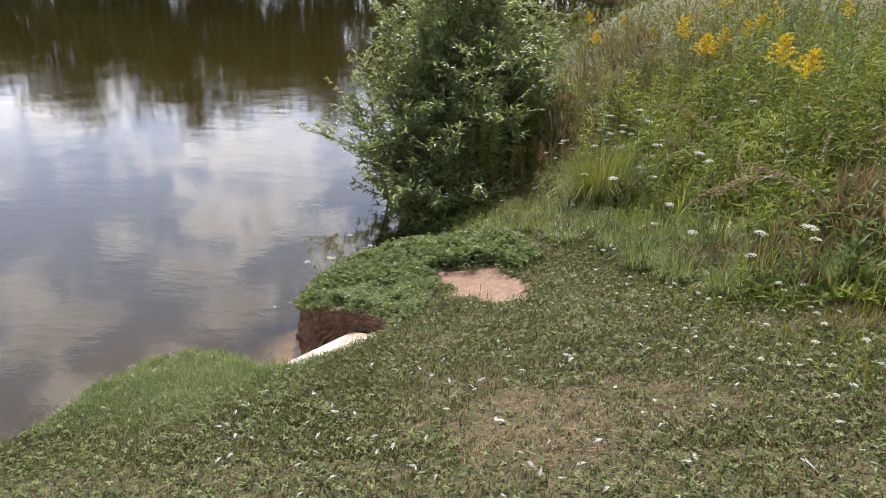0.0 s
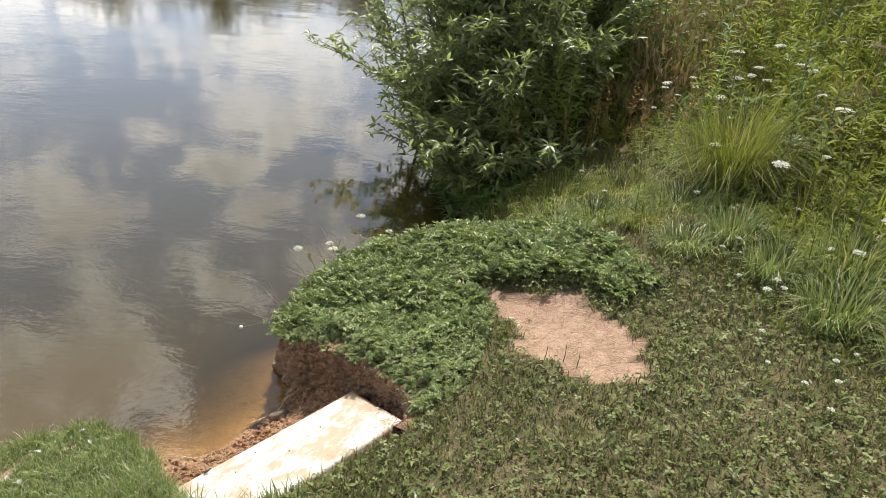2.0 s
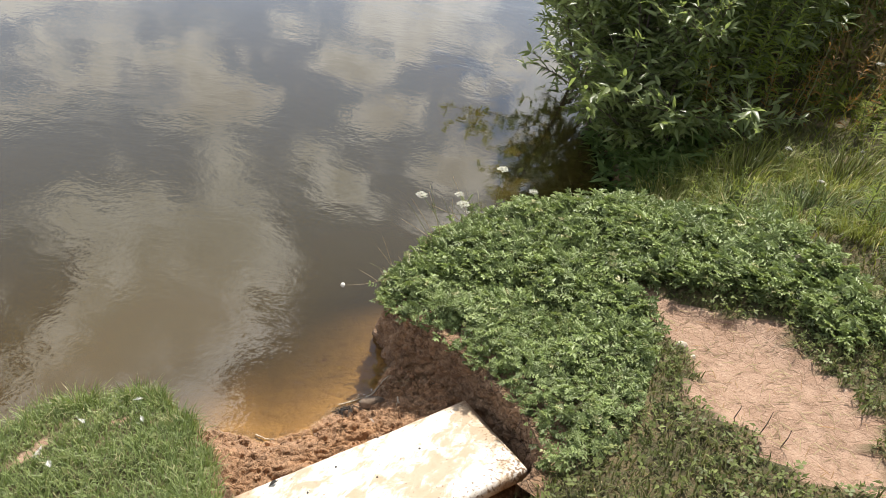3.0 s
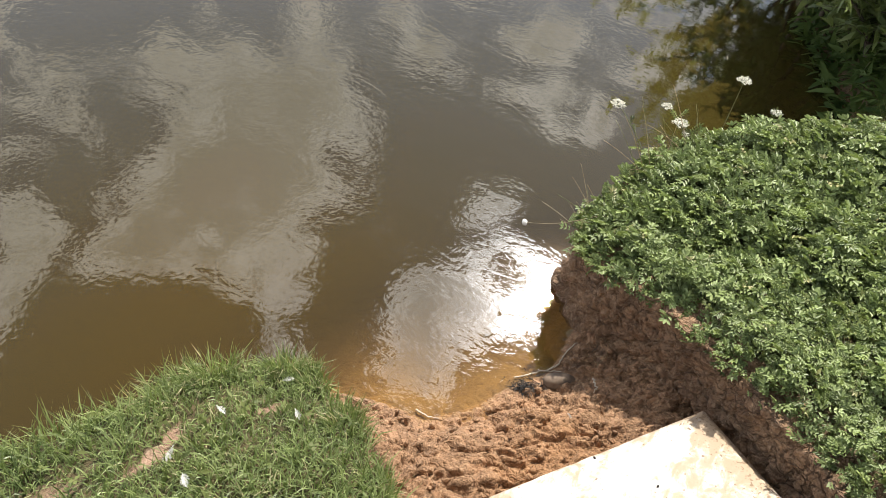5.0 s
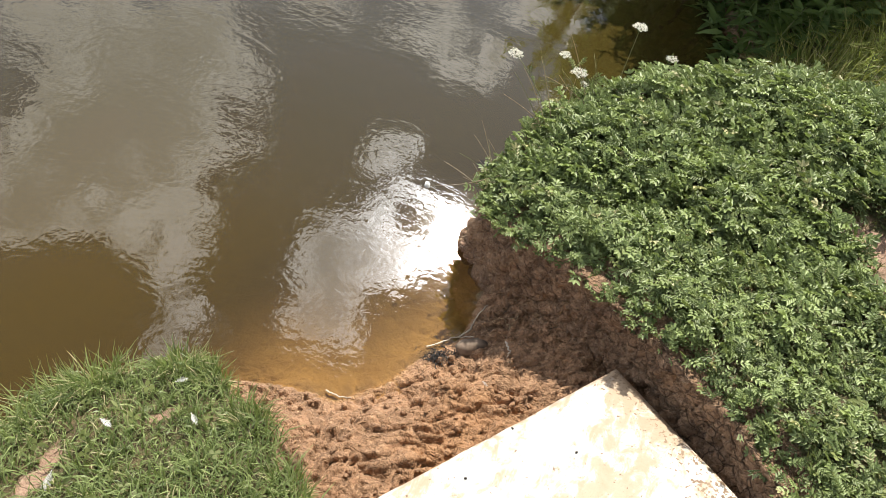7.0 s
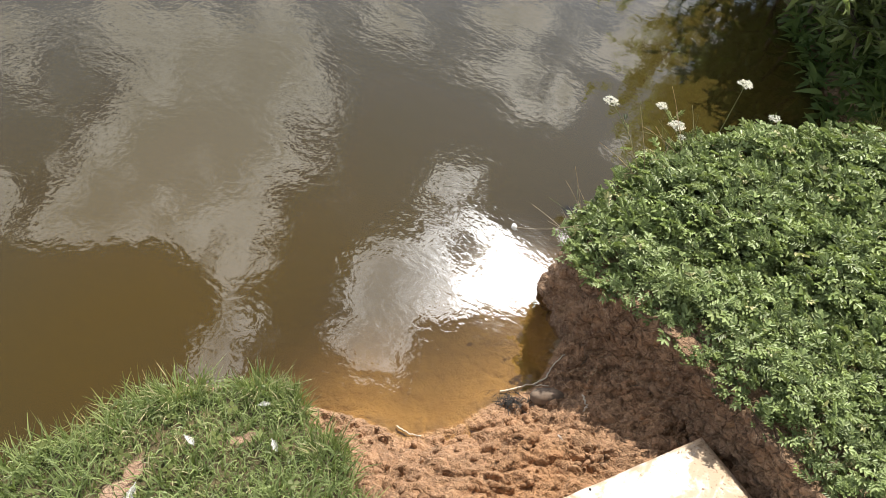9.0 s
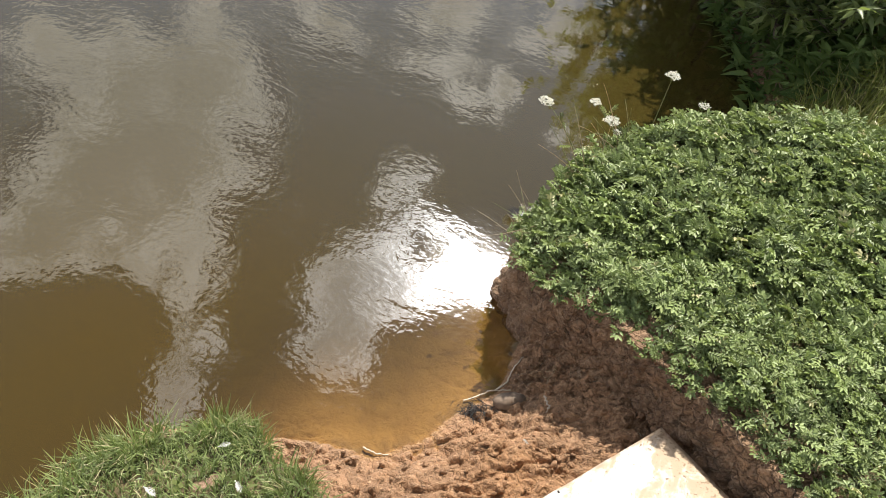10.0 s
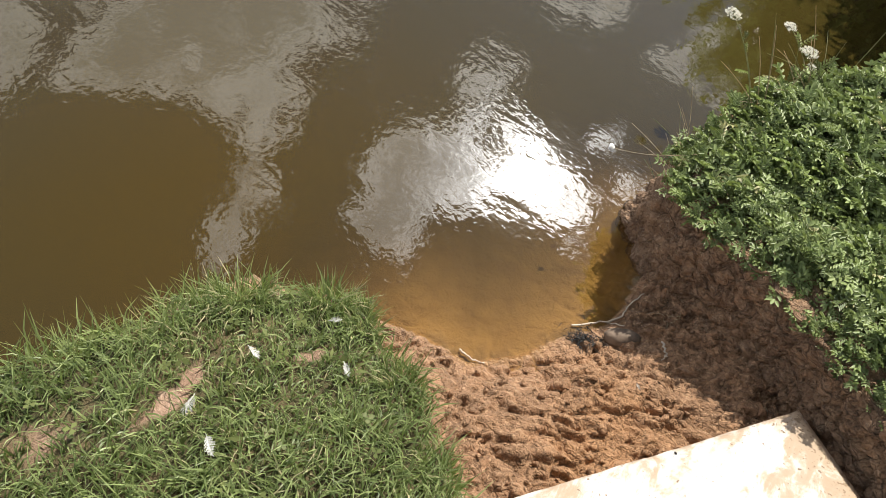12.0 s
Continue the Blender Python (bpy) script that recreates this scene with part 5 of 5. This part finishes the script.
def shore_growth():
    """Dark leaves that crowd the low shore under the willow."""
    rng = rng_of(16)
    n = 4600
    x, y = spots(rng, n, 0.0, 1.3, 1.4, 3.4)
    d = bank_reach(x, y)
    keep = (d > -0.10) & (d < 0.40) & (y > 2.05 + 0.3 * rng.random(n))
    x, y, d = x[keep], y[keep], d[keep]
    k = len(x)
    z = np.maximum(height_at(x, y), 0.0) + rng.uniform(0.02, 0.26, k) * (0.4 + d)
    groups = [scatter(lance(0.28, 0.05, 0.3), np.stack([x, y, z], -1), turns(rng.uniform(0, 6.28, k), rng.normal(0.25, 0.45, k), rng.normal(0, 0.45, k)), rng.uniform(0.07, 0.15, k), rng.random(k) * 0.9)]
    tagged(part("shore_growth", leaf_mesh("shore_growth", groups), DOCK), "dark broad leaves crowding the low shore", "herbs", kind="stuff")


shore_growth()
lawn_grass()
lawn_weeds()
low_herbs()
rough_grass()
meadow_carpet()
meadow_stalks()
willow()
meadow()
A, U, V, N = white_board()


def on_board(s, t, lift=0.003):
    return tuple(A + U * s + V * t + N * lift)


dead_leaf(on_board(0.835, 0.055, 0.006), 0.035, (10, 5, 160), BLACK, "black curled dead leaf lying on the white board", 3)
for s, t, k in ((0.42, 0.03, 4), (0.62, 0.16, 5), (0.30, 0.35, 6), (0.5, 0.45, 7), (0.75, 0.3, 8)):
    blob("crumb", on_board(s, t, 0.002), (0.004, 0.003, 0.002), (0, 0, 40 * k), BLACK, "tiny dark crumb of soil on the white board", "crumb", k)

# the stone at the waterline, with dark weed and pale froth lines about it
blob("stone", (0.002, -0.020, float(height_at(0.002, -0.020)[0]) + 0.014), (0.056, 0.028, 0.021), (4, -4, 36), STONE, "worn oval grey-brown stone half sunk in mud", "stone", 1, 0.22)
rng_weed = rng_of(55)
weeds = []
for k in range(90):
    a = rng_weed.normal(0.7, 0.9)
    p = np.array((-0.085 + rng_weed.normal(0, 0.026), -0.085 + rng_weed.normal(0, 0.022), 0.0))
    q = p + np.array((math.cos(a), -abs(math.sin(a)), 0.0)) * rng_weed.uniform(0.01, 0.055)
    line = np.linspace(p, q, 4)
    line[:, 2] = np.maximum(height_at(line[:, 0], line[:, 1]), 0.0) + 0.005 + rng_weed.uniform(0, 0.005, 4)
    line[1:3, :2] += rng_weed.normal(0, 0.004, (2, 2))
    weeds.append(tube(line, (0.0014, 0.0012, 0.0009, 0.0005), 4))
wv, wf, _ = joined(weeds)
tagged(part("pond_weed", fast_mesh("pond_weed", wv, wf), BLACK), "black slimy water weed washed up by the stone", "weed", kind="stuff")


def root(points, radius, mat, label, category="root", lift=0.004):
    pts = np.array(points, float)
    fine = np.stack([np.interp(np.linspace(0, len(pts) - 1, 14), range(len(pts)), pts[:, c]) for c in range(2)], -1)
    fine += rng_weed.normal(0, 0.002, fine.shape)
    z = np.maximum(height_at(fine[:, 0], fine[:, 1]), 0.0) + lift
    return thread("root" if category == "root" else "straw", np.column_stack([fine, z]), radius, mat, label, category)


# these four pale lines are froth, built with the root tube
root([(-0.055, 0.02), (-0.03, 0.07), (-0.035, 0.13), (-0.02, 0.19)], 0.0036, PALE, "pale thin froth line along the waterline")
root([(-0.13, -0.07), (-0.09, -0.02), (-0.06, 0.02), (-0.01, 0.035)], 0.0036, PALE, "pale thin froth line along the waterline")
root([(0.10, 0.03), (0.12, 0.0), (0.125, -0.03)], 0.0036, PALE, "pale thin froth line beside the stone")
root([(-0.33, -0.38), (-0.29, -0.375), (-0.25, -0.36)], 0.0036, PALE, "pale thin froth line along the waterline")
for k in range(16):
    x0, y0 = rng_weed.uniform(0.02, 0.62), 0.0
    y0 = 0.20 - 0.55 * x0 + rng_weed.uniform(-0.05, 0.03)
    a = rng_weed.uniform(0, 6.28)
    root([(x0, y0), (x0 + 0.03 * math.cos(a), y0 + 0.03 * math.sin(a)), (x0 + 0.06 * math.cos(a + 0.4), y0 + 0.06 * math.sin(a + 0.4))], 0.0012, DEAD if k % 2 else BARK, "thin bare root in the cut soil")

def soil_clods():
    """Loose crumbs of earth on the mud and along the foot of the cut face."""
    rng = rng_of(56)
    bm = bmesh.new()
    bmesh.ops.create_icosphere(bm, subdivisions=1, radius=1.0)
    ball = np.array([v.co[:] for v in bm.verts])
    faces = np.array([[v.index for v in f.verts] for f in bm.faces])
    bm.free()
    n = 5200
    x, y = spots(rng, n, -0.45, 0.8, -0.85, 0.32)
    z, marks = lie(x, y)
    foot = reach(CUT, x, y)
    keep = inside(MUD, x, y) & (marks["mud"] > 0.6) & (z > 0.012) & (rng.random(n) < 0.25 + 0.75 * np.exp(-foot / 0.08)) & (lattice(x * 9, y * 9, 57) + 0.5 * np.exp(-foot / 0.1) > 0.42)
    x, y, z = x[keep], y[keep], z[keep]
    k = len(x)
    size = 0.0035 + 0.009 * rng.random(k) ** 3
    groups = []
    for kind in range(5):
        shape = ball * (1 + rng.normal(0, 0.20, (len(ball), 1)))
        m = np.arange(k) % 5 == kind
        groups.append(scatter((shape, [faces]), np.stack([x, y, z + size * 0.3], -1)[m], turns(rng.uniform(0, 6.28, m.sum()), rng.normal(0, 0.5, m.sum()), rng.normal(0, 0.5, m.sum())), size[m][:, None] * rng.uniform(0.6, 1.5, (m.sum(), 3)), rng.random(m.sum())))
    v, f, t = joined(groups)
    ones = np.ones(len(v))
    tagged(part("soil_clods", fast_mesh("soil_clods", v, f, {"mud": ones, "face": 0 * ones, "dirt": 0 * ones, "bed": 0 * ones, "wet": 0.3 * ones}, True), SOIL), "loose clods of brown earth on the mud", "soil", kind="stuff")


soil_clods()

# feathers
FEATHERS = [(-0.60, -1.03, 0.05), (-0.449, -0.784, 0.035), (-0.543, -0.73, 0.03), (-0.61, -0.892, 0.04), (-0.52, -1.07, 0.05), (0.111, -0.189, 0.022), (0.687, -1.584, 0.045), (1.613, -1.495, 0.05),
            (1.71, -1.93, 0.045), (2.85, -2.45, 0.07), (2.24, -1.68, 0.04), (2.60, -1.92, 0.04), (2.02, -1.38, 0.06), (1.44, -1.84, 0.05), (1.44, -1.55, 0.04), (1.93, -2.37, 0.05),
            (2.16, -2.17, 0.05), (2.04, -1.30, 0.05), (1.57, -1.62, 0.04), (1.12, -1.25, 0.03), (1.7, -1.1, 0.03), (1.3, -2.2, 0.05), (0.9, -2.0, 0.04), (2.4, -1.3, 0.03), (0.3, -1.9, 0.04), (2.75, -1.6, 0.03), (1.25, -0.6, 0.025), (1.6, -0.5, 0.025)]
for _ in range(120):
    FEATHERS.append((rng_weed.uniform(0.3, 3.1), rng_weed.uniform(-3.2, -0.9), rng_weed.uniform(0.018, 0.046)))
for k, (x, y, size) in enumerate(FEATHERS):
    lift = 0.045 if y < -1.1 and x > 0.2 else 0.032 if y < -0.5 else 0.006
    feather(300 + k, (x, y, float(height_at(x, y)[0]) + lift), size, (rng_weed.normal(0, 12), rng_weed.normal(0, 12), rng_weed.uniform(0, 360)))

# yarrow and straws on the outer end of the bank
for k, (hx, hy, hz, fx, fy, wide) in enumerate(((-0.394, 1.143, 0.358, -0.06, 0.98, 0.036), (-0.215, 1.235, 0.382, 0.0, 1.05, 0.030), (-0.112, 1.042, 0.458, 0.02, 0.98, 0.036), (-0.075, 1.03, 0.43, 0.02, 0.98, 0.02),
                                                 (0.024, 1.175, 0.649, 0.04, 1.12, 0.034), (0.179, 1.273, 0.523, 0.17, 1.22, 0.028))):
    foot = np.array((fx, fy, float(height_at(fx, fy)[0])))
    head = np.array((hx, hy, hz))
    us = np.linspace(0, 1, 7)[:, None]
    line = (head - foot) * us + np.array((0, 0, 1.0)) * (0.10 * np.linalg.norm(head - foot) * np.sin(us * 3.14))
    umbel_plant(400 + k, 0, wide * 0.78, "white yarrow on a thin bent stalk at the bank's edge", tuple(foot), "bank yarrow", line)
for k in range(48):
    a = rng_weed.uniform(0, 1)
    x, y = np.interp(a, (0, 0.35, 1), (-0.2, -0.19, 0.1)), np.interp(a, (0, 0.35, 1), (0.4, 0.65, 1.3))
    foot = np.array((x, y, float(height_at(x + 0.03, y)[0])))
    d = np.array((-abs(rng_weed.normal(0.6, 0.4)), rng_weed.normal(-0.1, 0.5), rng_weed.uniform(0.2, 1.6)))
    ln = rng_weed.uniform(0.10, 0.34)
    us = np.linspace(0, 1, 6)[:, None]
    line = foot + d / np.linalg.norm(d) * ln * us - np.array((0, 0, 1.0)) * 0.15 * ln * us ** 2
    thread("straw", line, 0.0015, DEAD if k % 3 else STEM, "thin dry grass stalk leaning over the bank's edge", "grass")

twig_foot, twig_end = np.array((-0.17, 0.47, float(height_at(-0.13, 0.47)[0]) + 0.02)), np.array((-0.386, 0.347, 0.273))
twig_us = np.linspace(0, 1, 8)[:, None]
thread("flower_twig", twig_foot + (twig_end - twig_foot) * twig_us + np.array((0, 0, -0.02)) * np.sin(twig_us * 3.14), 0.0016, DEAD, "dry twig with a faded white flower hanging over the water", "twig")
blob("faded_flower", tuple(twig_end), (0.010, 0.012, 0.008), (0, 0, 0), FEATHER, "small faded white flower on a hanging twig", "flower", 21, 0.5)

# litter of straw on the bare patch and the worn lawn
def straw_litter():
    rng = rng_of(61)
    x1, y1 = spots(rng, 2600, 0.8, 1.8, -0.25, 0.85)
    keep = inside(DIRT, x1, y1) & (rng.random(2600) < 0.5)
    x2, y2 = spots(rng, 5200, 0.8, 3.4, -3.2, -0.4)
    more = rng.random(5200) < 0.06 + 0.8 * worn_at(x2, y2)
    x, y = np.concatenate([x1[keep], x2[more]]), np.concatenate([y1[keep], y2[more]])
    k = len(x)
    z = height_at(x, y) + rng.uniform(0.003, 0.02, k) * np.where(inside(DIRT, x, y), 0.25, 1)
    shape = ([(-0.5, -0.02, 0), (0.5, -0.015, 0.02), (0.5, 0.015, 0.02), (-0.5, 0.02, 0), (0.0, 0.03, 0.05)], [np.array([(0, 1, 4), (1, 2, 4), (2, 3, 4), (3, 0, 4)])])
    v, f, t = scatter(shape, np.stack([x, y, z], -1), turns(rng.uniform(0, 6.28, k), rng.normal(0, 0.12, k), rng.normal(0, 0.12, k)), rng.uniform(0.015, 0.06, k), rng.random(k))
    tagged(part("straw_litter", fast_mesh("straw_litter", v, f, {"tint": t}), STRAW), "scattered bits of dry straw on bare soil", "straw", kind="stuff")


straw_litter()

# tussocks
def ground_at(x, y):
    return (x, y, float(height_at(x, y)[0]))


for k, (x, y, s, h, n) in enumerate(((-0.74, -0.80, 0.07, 0.13, 420), (-0.60, -0.66, 0.06, 0.12, 320), (-0.50, -0.66, 0.05, 0.10, 240), (-0.33, -0.73, 0.05, 0.09, 220), (-0.16, -0.82, 0.05, 0.08, 200), (-0.87, -1.05, 0.05, 0.08, 200), (0.02, -0.96, 0.05, 0.07, 160))):
    tussock("grass_tussock", 500 + k, ground_at(x, y), s, h * 0.85, n, LONG, "fresh green grass tuft at the water's edge", 0.0034, (0.05, 0.95), "edge tussocks")
tussock("sedge_tussock", 520, ground_at(2.25, 2.1), 0.20, 0.72, 1300, SEDGE, "large yellow-green sedge tussock with arching blades", 0.006, (0.15, 1.45))
tussock("sedge_tussock", 521, ground_at(0.75, 1.85), 0.28, 0.30, 1100, SEDGE, "yellow-green grass tuft drooping beside the willow", 0.005, (0.4, 1.35))
tussock("sedge_tussock", 522, ground_at(1.15, 2.15), 0.30, 0.28, 1000, SEDGE, "yellow-green grass tuft drooping beside the willow", 0.005, (0.4, 1.35))
for k, (x, y, s, h) in enumerate(((2.55, 0.45, 0.14, 0.34), (2.75, 0.05, 0.12, 0.30), (3.0, 0.5, 0.16, 0.42), (2.65, 0.85, 0.14, 0.36), (3.2, -0.1, 0.14, 0.36), (3.45, 0.25, 0.15, 0.45), (2.35, 0.9, 0.12, 0.26), (3.55, -0.45, 0.14, 0.36), (2.95, -0.35, 0.10, 0.24), (2.2, 1.3, 0.12, 0.26))):
    tussock("grass_tussock", 530 + k, ground_at(x, y), s, h, 420, LONG, "long light green grass tuft at the meadow's edge", 0.006, (0.15, 1.3), "meadow tussocks")
for k, (x, y, s, h) in enumerate(((1.45, 1.72, 0.20, 0.24), (1.75, 1.55, 0.18, 0.22), (1.15, 1.75, 0.18, 0.22), (1.6, 2.1, 0.22, 0.3), (1.95, 1.75, 0.2, 0.3), (0.85, 1.75, 0.16, 0.2), (1.95, 1.2, 0.16, 0.2))):
    tussock("grass_tussock", 550 + k, ground_at(x, y), s, h, 520, SEDGE if k % 2 else LONG, "flattened yellow-green grass tuft beside the willow", 0.005, (0.5, 1.45), "willow tussocks")
tussock("dry_tuft", 523, ground_at(1.9, 1.5), 0.13, 0.12, 500, STRAW, "small tuft of dead straw-coloured grass", 0.003, (0.3, 1.3))
tussock("dry_tuft", 524, ground_at(3.4, -0.95), 0.18, 0.13, 500, STRAW, "tuft of dead straw-coloured grass by the meadow", 0.003, (0.3, 1.3))
tussock("dry_tuft", 525, ground_at(2.75, -2.3), 0.16, 0.06, 300, STRAW, "patch of short dead grass in the lawn", 0.003, (0.5, 1.3))

# stones and a stalk by the bare patch
blob("pebble", (1.09, 0.446, float(height_at(1.09, 0.446)[0]) + 0.006), (0.022, 0.017, 0.013), (0, 5, 30), PALE, "pale angular pebble beside the bare patch", "stone", 11, 0.3)
blob("pebble", (1.14, 0.40, float(height_at(1.14, 0.40)[0]) + 0.004), (0.012, 0.010, 0.008), (0, 5, 80), PALE, "small pale pebble beside the bare patch", "stone", 12, 0.3)
blob("pebble", (1.425, 1.098, float(height_at(1.425, 1.098)[0]) + 0.045), (0.035, 0.028, 0.024), (0, 5, 10), PALE, "pale stone lying among low herbs", "stone", 13, 0.3)
blob("pebble", (1.73, -1.92, float(height_at(1.73, -1.92)[0]) + 0.012), (0.020, 0.015, 0.011), (0, 5, 10), PALE, "pale stone in the worn lawn", "stone", 14, 0.6)
for k, (x, y) in enumerate(((1.38, 0.01), (1.44, -0.03), (1.30, 0.05))):
    p = np.array(ground_at(x, y))
    thread("stalk", np.array([p, p + (0.004, 0.0, 0.05), p + (0.003, 0.004, 0.10 - 0.02 * k)]), 0.0022, BARK, "dry brown plantain stalk beside the bare patch", "stalk")


# ---------------------------------------------------------------- the far shore
def far_tree(seed, high, label):
    """A broad-leaved tree: trunk, limbs, and a crown of loose clumps."""
    rng = rng_of(seed)
    tree = thing("tree", label, "tree", (0, 0, 0), "trees on the far shore")
    trunk = np.array([(rng.normal(0, 0.02 * high) * u, rng.normal(0, 0.02 * high) * u, high * 0.75 * u) for u in np.linspace(0, 1, 7)])
    limbs = [tube(trunk, np.linspace(0.018 * high, 0.005 * high, 7), 7)]
    leaves = []
    for k in range(44):
        u = rng.uniform(0.03, 1.0)
        p = np.array([np.interp(u * 6, range(7), trunk[:, c]) for c in range(3)])
        a = rng.uniform(0, 6.28)
        ln = high * rng.uniform(0.12, 0.27) * (1.15 - 0.6 * abs(u - 0.45))
        q = p + np.array((math.cos(a) * ln, math.sin(a) * ln, ln * rng.uniform(0.2, 0.9)))
        limbs.append(tube(np.linspace(p, q, 3), (0.005 * high, 0.003 * high, 0.001 * high), 4))
        m = 85
        w = q + rng.normal(0, high * 0.052, (m, 3)) * np.array((1.1, 1.1, 0.8))
        leaves.append(scatter(sliver(0.7, 0.08, 0.2), w, turns(rng.uniform(0, 6.28, m), rng.normal(0.1, 0.5, m), rng.normal(0, 0.5, m)), rng.uniform(0.4, 0.9, m) * high / 17, rng.random(m) * 0.95))
    v, f, _ = joined(limbs)
    part("trunk", fast_mesh("trunk", v, f, None, True), BARK, tree)
    tagged(part("crown", leaf_mesh("crown", leaves), FAR, tree), kind="stuff")
    return tree


rng_far = rng_of(71)
kinds = [far_tree(600 + k, h, "tall dark green tree on the far shore") for k, h in enumerate((17.0, 20.0, 14.5))]
thick_rng = rng_of(72)
tn = 16000
tx = thick_rng.uniform(-165, 45, tn)
ty = 96.5 + thick_rng.uniform(0, 6, tn) + 2.0 * np.sin(tx * 0.11)
tz = np.abs(thick_rng.normal(0, 1.0, tn)) * (2.2 + 2.2 * lattice(tx * 0.12, 0 * tx, 73))
thicket = part("far_thicket", leaf_mesh("far_thicket", [scatter(sliver(0.7, 0.08, 0.2), np.stack([tx, ty, tz], -1), turns(thick_rng.uniform(0, 6.28, tn), thick_rng.normal(0.2, 0.5, tn), thick_rng.normal(0, 0.5, tn)), thick_rng.uniform(0.6, 1.3, tn), thick_rng.random(tn) * 0.9)]), FAR)
tagged(thicket, "dark shrubs along the far shore", "shrubs", kind="stuff")
rows = []
for k in range(60):
    rows.append((-160 + 3.3 * k + rng_far.normal(0, 1.2), 101 + rng_far.uniform(0, 8) + (9 if k % 2 else 0)))
stand = []
for x, y in rows:
    m = pose(x, y, float(height_at(x, y)[0]) - 0.2, 0, 0, rng_far.uniform(0, 360)) @ Matrix.Scale(rng_far.uniform(0.9, 1.35), 4)
    stand.append(m)
for k, m in enumerate(stand[3:]):
    copy_thing(kinds[k % 3], m)
for tree, m in zip(kinds, stand):
    tree.matrix_basis = m
